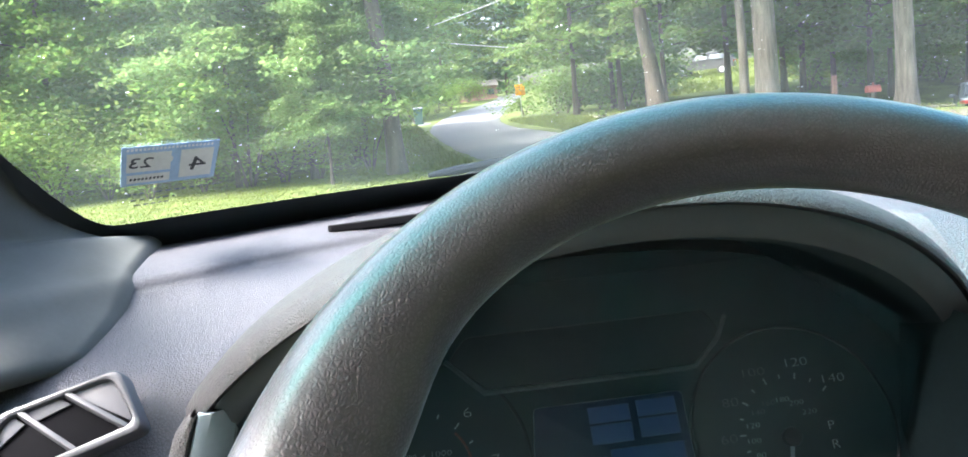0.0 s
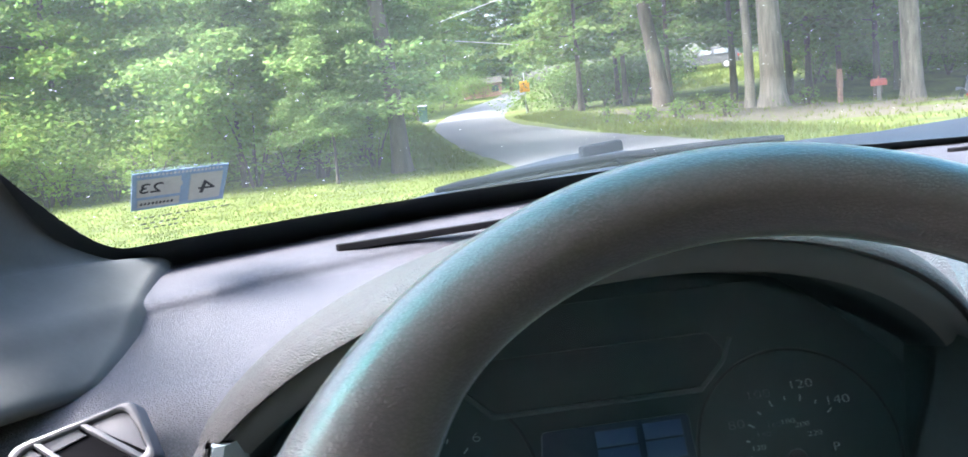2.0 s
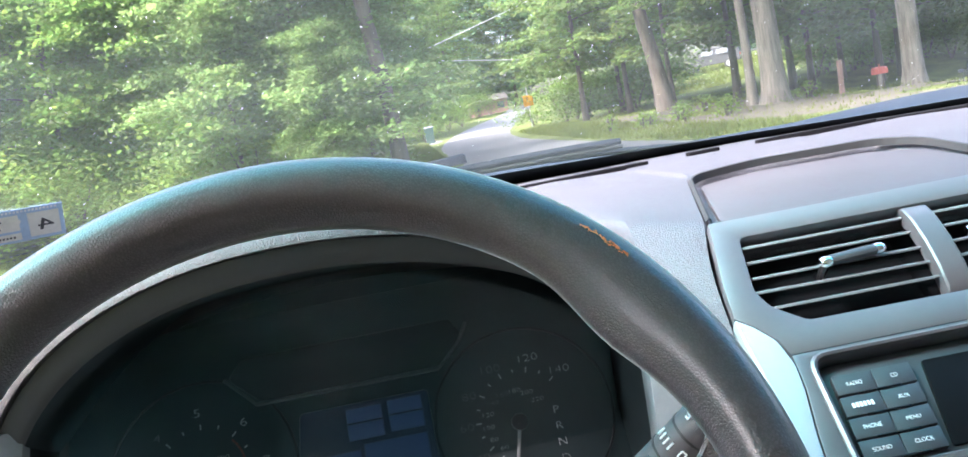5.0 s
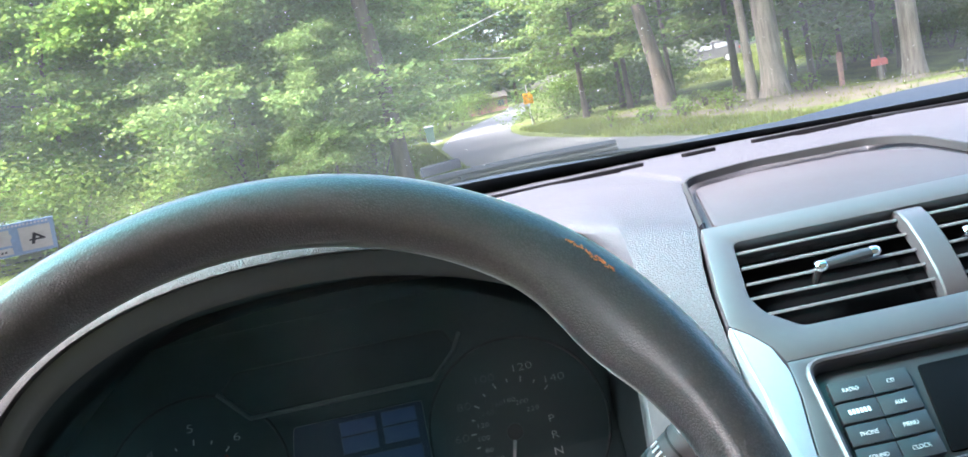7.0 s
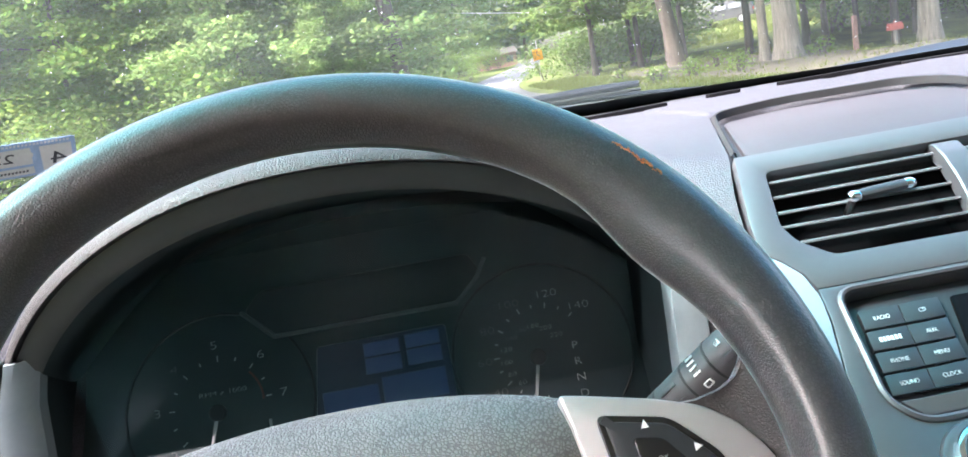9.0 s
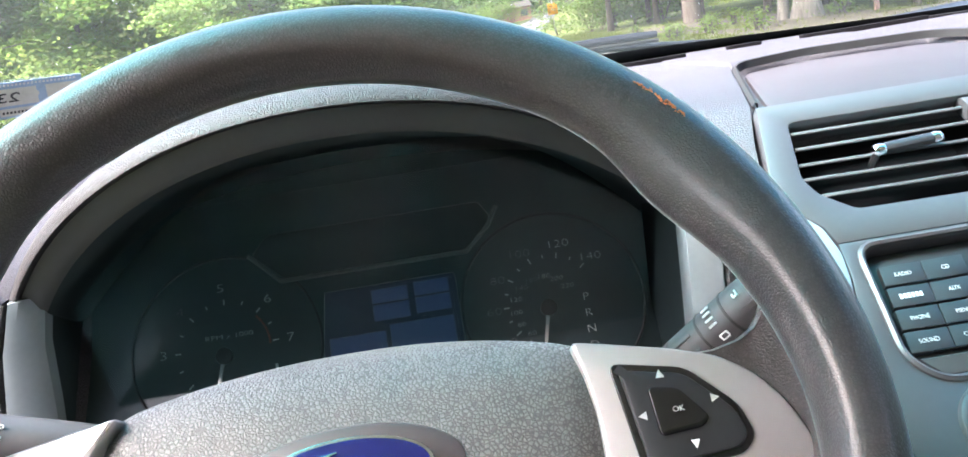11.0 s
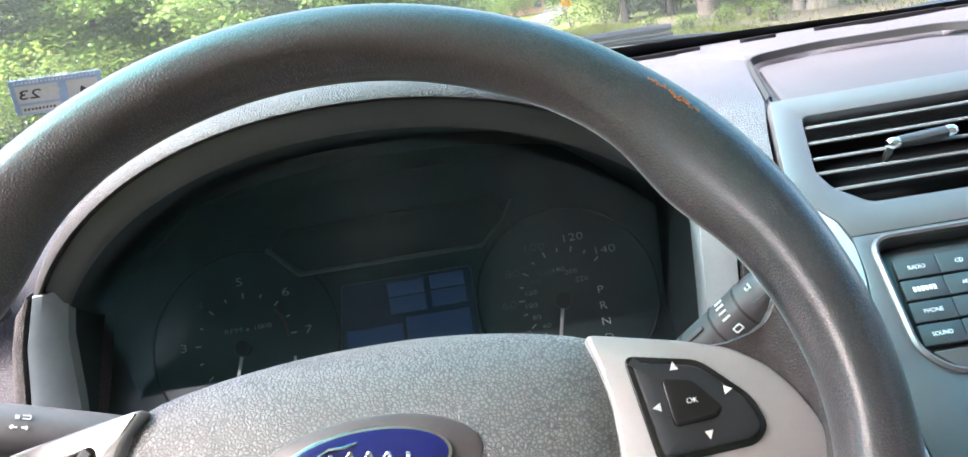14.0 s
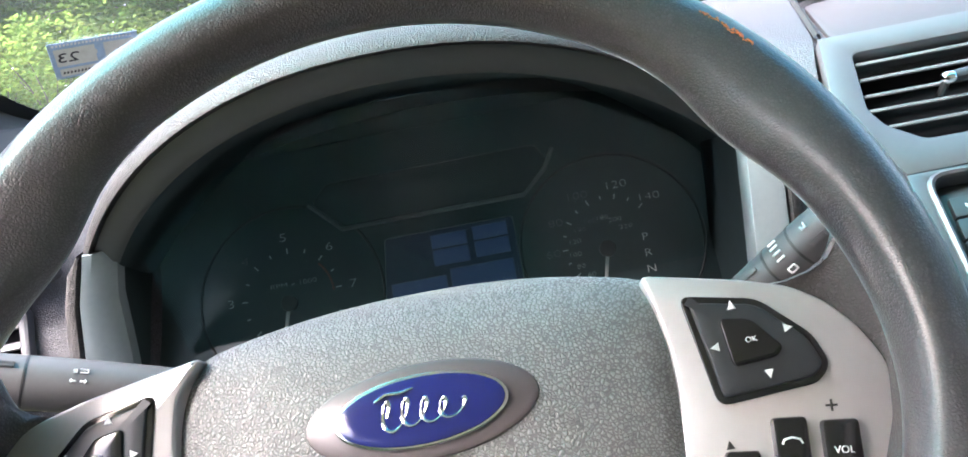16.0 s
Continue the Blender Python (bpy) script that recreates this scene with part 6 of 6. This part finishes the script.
def big_tree(name, x, y, r, lean, label, twin=None, h=15.0, bark=None, clumps=60, spread=2.3, boughs=0):
    t = thing(name, (x, y, ground_z(x, y)), label, "tree")
    rng = random.Random(int(x * 10))
    bm = bmesh.new()
    z0 = ground_z(x, y)
    def stem(dx, rr, ln, hh):
        rings = []
        for k in range(25):
            f = k / 24
            z = z0 - 0.1 + hh * f
            flare = 1 + 0.32 * math.exp(-(z - z0) / 0.45)
            c = Vector((x + dx + ln * hh * f + 0.05 * math.sin(f * 9), y + (0.9 if dx else 0), z))
            ring = []
            for j in range(18):
                a = 2 * math.pi * j / 18
                wob = 1 + 0.07 * math.sin(3 * a + f * 2) + 0.10 * (flare - 1) * 2 * math.sin(5 * a + 1) + 0.03 * noise.noise((a * 2, z * 2, x))
                ring.append(c + Vector((math.cos(a), math.sin(a), 0)) * rr * (1 - 0.42 * f) * flare * wob)
            rings.append(ring)
        quad_strip(bm, rings, True, True)
    stem(0, r, lean, h)
    if twin:
        stem(*twin, h * 0.85)
    for i in range(9):
        a = i * 2.1
        p = Vector((x + lean * h * (0.45 + 0.05 * i), y, z0 + h * (0.45 + 0.055 * i)))
        d = Vector((math.cos(a), math.sin(a), 0.5))
        sweep(bm, [p, p + d * 1.4, p + d * 2.9 + Vector((0, 0, -0.3))], [r * 0.3, r * 0.18, r * 0.05], 7)
    part("trunk", bm, bark or M_BARK_PALE, t, smooth=60)
    vs, fs = [], []
    for _ in range(int(clumps)):
        c = Vector((x + lean * h * 0.75 + rng.gauss(0, spread), y + rng.gauss(0, spread), z0 + rng.uniform(h * 0.42, h * 1.05)))
        for _ in range(110):
            leaf(vs, fs, c + Vector((rng.gauss(0, 0.8), rng.gauss(0, 0.8), rng.gauss(0, 0.28))), 0.24 if clumps < 100 else 0.36, rng)
    for k in range(boughs):
        c = Vector((x - 1.7 + 2.6 * k / boughs + rng.gauss(0, 0.12), y - 1.5 + rng.gauss(0, 0.25), z0 + 2.0 + 0.45 * math.sin(1.9 * k) + rng.gauss(0, 0.12)))
        for _ in range(120):
            leaf(vs, fs, c + Vector((rng.gauss(0, 0.34), rng.gauss(0, 0.34), rng.gauss(0, 0.10))), 0.12, rng)
    leaves_part("crown", vs, fs, M_LEAF_D if boughs else M_LEAF_B, t).matrix_parent_inverse = Matrix.Translation(-t.location)
    return t


# crowns swollen above the view, added to shade the verge
big_tree("old_tree", 12.98, 30.0, 0.42, -0.025, "old twin-stemmed tree with pale ridged bark", (-0.50, 0.17, -0.012), clumps=170, spread=4.6)
big_tree("old_tree", 16.9, 28.0, 0.33, -0.03, "thick old tree with pale furrowed bark beside the lane", (0.60, 0.24, -0.02), clumps=170, spread=4.6)
big_tree("roadside_tree", -0.17, 18.5, 0.18, -0.05, "dark brown roadside tree trunk among maple leaves", None, 11.0, M_BARK, boughs=16)


def leaning_tree_and_cables():
    t = thing("leaning_tree", (12.3, 41, ground_z(12.3, 41)), "grey-brown bare trunk leaning over the verge", "tree")
    bm = bmesh.new()
    z0 = ground_z(12.3, 41)
    sweep(bm, [(12.35 - 0.13 * k + 0.05 * math.sin(k), 41, z0 - 0.3 + 1.1 * k) for k in range(12)], [0.55, 0.42, 0.36, 0.33, 0.31, 0.29, 0.28, 0.26, 0.24, 0.22, 0.2, 0.18], 14)
    part("trunk", bm, M_BARK, t)
    c = thing("overhead_cables", (6, 45, 6), "thin grey overhead cables", "cables")
    for a, b, sag in (((2.0, 50, 5.75), (20, 50, 10.9), 0.1), ((9.0, 50, 4.0), (-4.0, 50, 6.2), 0.1)):
        bm = bmesh.new()
        a, b = Vector(a), Vector(b)
        sweep(bm, [a.lerp(b, k / 16) - Vector((0, 0, sag * 4 * (k / 16) * (1 - k / 16))) for k in range(17)], 0.028, 5)
        part("cable", bm, M_CABLE, c)


leaning_tree_and_cables()


def road_sign():
    x, y = 7.83, 55.0
    z0 = ground_z(x, y)
    t = thing("road_sign", (x, y, z0), "orange-yellow road sign with a black curve arrow", "road sign")
    bm = bmesh.new()
    box(bm, basis((x, y + 0.03, z0 + 1.2), (1, 0, 0), (0, 1, 0)), 0.06, 0.04, 2.6, 0.006)
    part("post", bm, M_STEEL, t)
    m = basis((x, y, 2.0), (1, 0, 0), (0, 0, 1))
    bm = bmesh.new()
    slab(bm, fillet([(-0.30, -0.33), (0.30, -0.33), (0.30, 0.33), (-0.30, 0.33)], 0.04), m, 0.006, 0.001, 0.004)
    pl = part("plate", bm, M_YELLOW, t, "bright orange-yellow plate")
    bm = bmesh.new()
    sweep(bm, [m @ Vector(p) for p in catmull([(0.08, -0.20, 0.006), (0.08, -0.02, 0.006), (-0.05, 0.04, 0.006), (-0.05, 0.16, 0.006)], 5)], 0.035, 6, 0.15)
    slab(bm, [(-0.13, 0.13), (0.03, 0.13), (-0.05, 0.25)], m, 0.004, 0.001, 0.009)
    part("arrow", bm, M_SIGNINK, pl, "black curve arrow")


road_sign()


def bin_():
    x, y = 1.45, 58.0
    z0 = ground_z(x, y)
    t = thing("wheeled_bin", (x, y, z0), "dark green wheeled rubbish bin with a pale lid edge", "rubbish bin")
    bm = bmesh.new()
    rows = []
    for f, w, d in ((0.02, 0.24, 0.27), (0.5, 0.27, 0.31), (0.98, 0.30, 0.35), (1.0, 0.32, 0.37), (1.04, 0.32, 0.37)):
        rows.append([Vector((x + sx * w, y + sy * d, z0 + f)) for sx, sy in ((-1, -1), (0, -1.04), (1, -1), (1, 1), (-1, 1))])
    quad_strip(bm, rows, True, True)
    part("body", bm, M_BIN, t, smooth=20)
    bm = bmesh.new()
    quad_strip(bm, [[Vector((x + sx * w, y + sy * d, z0 + f)) for sx, sy in ((-1, -1), (1, -1), (1, 1), (-1, 1))] for f, w, d in ((1.05, 0.33, 0.38), (1.08, 0.33, 0.38), (1.13, 0.22, 0.28))], True, True)
    part("lid", bm, M_STEEL, t, "greyish bin lid", smooth=20)
    for s in (-1, 1):
        bm = bmesh.new()
        sweep(bm, [(x + s * 0.27, y + 0.3, z0 + 0.10), (x + s * 0.33, y + 0.3, z0 + 0.10)], 0.11, 16)
        part("wheel", bm, M_TYRE, t)


bin_()


def post_and_mailbox():
    x, y = 14.35, 28.0
    z0 = ground_z(x, y)
    t = thing("marker_post", (x, y, z0), "weathered reddish wooden post standing in the grass", "post")
    bm = bmesh.new()
    rows = [[Vector((x + 0.02 * f + sx * 0.065, y + sy * 0.065, z0 - 0.2 + f)) for sx, sy in ((-1, -1), (1, -1), (1, 1), (-1, 1))] for f in (0, 0.5, 0.9, 1.28)]
    rows.append([Vector((x + 0.026 + sx * 0.05, y + sy * 0.05, z0 + 1.10)) for sx, sy in ((-1, -1), (1, -1), (1, 1), (-1, 1))])
    quad_strip(bm, rows, True, True)
    part("shaft", bm, M_POST, t, smooth=20)
    x, y = 15.7, 28.0
    z0 = ground_z(x, y)
    t = thing("mailbox", (x, y, z0), "faded red mailbox on a grey wooden post", "mailbox")
    bm = bmesh.new()
    box(bm, basis((x, y, z0 + 0.10), (1, 0, 0), (0, 1, 0)), 0.10, 0.10, 0.65, 0.012)
    part("post", bm, M_BARK_PALE, t)
    bm = bmesh.new()
    prof = [(-0.13, 0.0), (-0.13, 0.14), (-0.11, 0.21), (-0.06, 0.26), (0, 0.275), (0.06, 0.26), (0.11, 0.21), (0.13, 0.14), (0.13, 0.0)]
    quad_strip(bm, [[Vector((x + xx, y + py, z0 + 0.42 + pz * 0.85)) for py, pz in prof] for xx in (-0.22, 0.22)], True, True)
    box_ = part("box", bm, M_MAILRED, t, "faded red box", smooth=40)
    bm = bmesh.new()
    box(bm, basis((x - 0.08, y - 0.15, z0 + 0.64), (0, 1, 0), (0, 0, 1)), 0.02, 0.2, 0.05, 0.004)
    part("flag", bm, M_MAILRED, box_)


post_and_mailbox()


def parked_car(name, x, y, turn, length, width, height, paint, label, van=False):
    """A parked car, nose along its own y."""
    z0 = ground_z(x, y)
    t = thing(name, (x, y, z0), label, "car", "parked cars")
    M = Matrix.Translation((x, y, z0)) @ Matrix.Rotation(radians(turn), 4, "Z")
    L, W, H = length, width, height
    belt = H * 0.60
    if van:
        side = [(-0.50, 0.30), (-0.505, 0.55), (-0.50, 0.62), (-0.47, 0.97), (-0.42, 1.0), (0.10, 1.0), (0.27, 0.62), (0.46, 0.54), (0.50, 0.40), (0.50, 0.25)]
    else:
        side = [(-0.50, 0.30), (-0.505, 0.52), (-0.49, 0.66), (-0.36, 0.68), (-0.24, 0.96), (-0.12, 1.0), (0.06, 0.98), (0.22, 0.66), (0.45, 0.56), (0.50, 0.44), (0.50, 0.25)]
    def section(s):
        rows = []
        for a, b in side:
            narrow = 1.0 if b <= 0.67 else 1.0 - 0.20 * (b - 0.67) / 0.33
            rows.append(M @ Vector((s * W / 2 * narrow, a * L, b * H)))
        return rows
    bm = bmesh.new()
    cross = [section(s) for s in (-1, -0.92, -0.5, 0, 0.5, 0.92, 1)]
    for k, c in enumerate(cross):
        if k in (0, 6):
            cross[k] = [p.lerp(M @ Vector((0, 0, H * 0.5)), 0.02) for p in c]
    quad_strip(bm, cross)
    for c in (cross[0], cross[-1]):
        bm.faces.new([bm.verts.new(p) for p in c])
    body = part("body", bm, paint, t, smooth=40)
    # windows proud of the body by a few millimetres
    def pane(pts, off):
        bm = bmesh.new()
        v = [M @ Vector(p) for p in pts]
        nrm = (v[1] - v[0]).cross(v[2] - v[0]).normalized()
        mid = sum(v, Vector()) / len(v)
        if nrm.dot(mid - (M @ Vector((0, 0, H * 0.5)))) < 0:
            nrm.negate()
        a = [p.lerp(mid, 0.10) + nrm * off for p in v]
        quad_strip(bm, [[p - nrm * 0.02 for p in a], a], True, True)
        part("window", bm, M_CARGLASS, t, "dark car window", smooth=20)
    if van:
        pane([(-W * 0.42, -0.50 * L, 0.64 * H), (W * 0.42, -0.50 * L, 0.64 * H), (W * 0.38, -0.47 * L, 0.95 * H), (-W * 0.38, -0.47 * L, 0.95 * H)], 0.012)
        rears, roofs = -0.45, (-0.42, 0.10, 0.24)
    else:
        pane([(-W * 0.44, -0.36 * L, 0.69 * H), (W * 0.44, -0.36 * L, 0.69 * H), (W * 0.38, -0.24 * L, 0.95 * H), (-W * 0.38, -0.24 * L, 0.95 * H)], 0.012)
        rears, roofs = -0.34, (-0.22, 0.05, 0.20)
    for s in (-1, 1):
        for a0, a1 in ((rears + 0.03, -0.10), (-0.08, 0.16)):
            t0 = max(a0, roofs[0])
            t1 = min(a1, roofs[1])
            pane([(s * W * 0.495, a0 * L, 0.68 * H), (s * W * 0.495, a1 * L, 0.68 * H), (s * W * 0.43, t1 * L, 0.93 * H), (s * W * 0.43, t0 * L, 0.93 * H)], 0.015)
        bm = bmesh.new()
        box(bm, M @ basis((s * W * 0.40, -0.503 * L, 0.56 * H), (1, 0, 0), (0, 0, 1)), W * 0.17, H * 0.10, 0.04, 0.01)
        part("tail_lamp", bm, M_LAMP, t, "red tail lamp")
        bm = bmesh.new()
        box(bm, M @ basis((s * W * 0.55, 0.17 * L, 0.66 * H), (1, 0, 0), (0, 0, 1)), 0.18, 0.12, 0.10, 0.03)
        part("mirror", bm, paint, t)
        for a in (-0.31, 0.32):
            bm = bmesh.new()
            r = H * 0.215
            sweep(bm, [M @ Vector((s * W * 0.40, a * L, r)), M @ Vector((s * W * 0.42, a * L, r)), M @ Vector((s * W * 0.50, a * L, r)), M @ Vector((s * W * 0.505, a * L, r))], [r * 0.9, r, r, r * 0.9], 22)
            wheel = part("wheel", bm, M_TYRE, t, "black tyre")
            bm = bmesh.new()
            sweep(bm, [M @ Vector((s * W * 0.495, a * L, r)), M @ Vector((s * W * 0.512, a * L, r))], r * 0.62, 18)
            part("rim", bm, M_STEEL, wheel)
    bm = bmesh.new()
    box(bm, M @ basis((0, -0.50 * L, 0.36 * H), (1, 0, 0), (0, 0, 1)), W * 0.96, H * 0.14, 0.10, 0.04)
    part("bumper", bm, paint, t)
    bm = bmesh.new()
    bar(bm, M @ basis((0, -0.512 * L, 0.50 * H), (1, 0, 0), (0, 0, 1)), 0, 0, 0.32, 0.16, 0.01)
    part("plate", bm, M_WHITE, t, "pale number plate")
    return t


parked_car("parked_sedan", 21.4, 30.6, -31, 4.6, 1.8, 1.48, M_CARGREY, "silver-grey sedan with red tail lamps parked on the bare drive")
parked_car("parked_wagon", 25.2, 32.0, -33, 4.7, 1.85, 1.75, M_CARWHITE, "white station wagon with a roof rack parked on the drive", van=True)
parked_car("parked_van", 24.4, 68.0, 62, 4.6, 1.8, 1.7, M_CARDARK, "dark grey car with a bright windshield parked on a far lawn", van=True)


def far_house():
    x, y = 11.2, 119.0
    z0 = ground_z(x, min(y, 120)) - 0.1
    t = thing("far_house", (x, y, z0), "low reddish house seen far beyond the lane", "house")
    bm = bmesh.new()
    box(bm, basis((x, y, z0 + 0.9), (1, 0, 0), (0, 1, 0)), 5, 5, 2.0, 0.05)
    part("wall", bm, M_BRICK, t, "reddish siding wall")
    bm = bmesh.new()
    quad_strip(bm, [[Vector((x + sx, y + sy, z0 + sz)) for sy, sz in ((-2.8, 1.85), (0, 2.7), (2.8, 1.85), (0, 2.6))] for sx in (-2.7, 2.7)], True, True)
    part("roof", bm, M_ROOF, t, smooth=10)
    for dx in (-1.6, 1.6):
        bm = bmesh.new()
        box(bm, basis((x + dx, y - 2.5, z0 + 1.1), (1, 0, 0), (0, 0, 1)), 0.9, 0.8, 0.08, 0.02)
        part("window", bm, M_CARGLASS, t)


far_house()


def grass():
    rng = random.Random(31)
    vs, fs = [], []
    def blades(n, xr, yr, keep, h):
        for _ in range(n):
            x, y = rng.uniform(*xr), rng.uniform(*yr)
            if not keep(x, y):
                continue
            z = ground_z(x, y)
            for _ in range(3):
                a = rng.uniform(0, 6.28)
                hh = h * rng.uniform(0.5, 1.4)
                w = 0.007 + hh * 0.08
                p = Vector((x + rng.gauss(0, 0.05), y + rng.gauss(0, 0.05), z))
                u = Vector((math.cos(a), math.sin(a), 0)) * w
                tip = p + Vector((rng.gauss(0, 0.35) * hh, rng.gauss(0, 0.35) * hh, hh))
                k = len(vs)
                vs.extend((p - u, p + u, tip))
                fs.append((k, k + 1, k + 2))
    def off_road(x, y):
        if y < 24:
            return x < 1.6 or x > 6.4
        return x < 1.2 or x > 5.9 + max(0, y - 45) * 0.09
    blades(30000, (-16, 2.0), (8, 22), off_road, 0.032)
    blades(9000, (-1, 1.4), (19, 58), off_road, 0.14)
    blades(3000, (6, 22), (14, 50), off_road, 0.10)
    blades(6000, (5.4, 9.0), (12, 50), off_road, 0.12)
    blades(4000, (18, 32), (56, 74), off_road, 0.25)
    ob = leaves_part("grass", vs, fs, M_BLADE, None)
    tagged(ob, "short green grass of lawn and verge", "grass", kind="stuff")


grass()
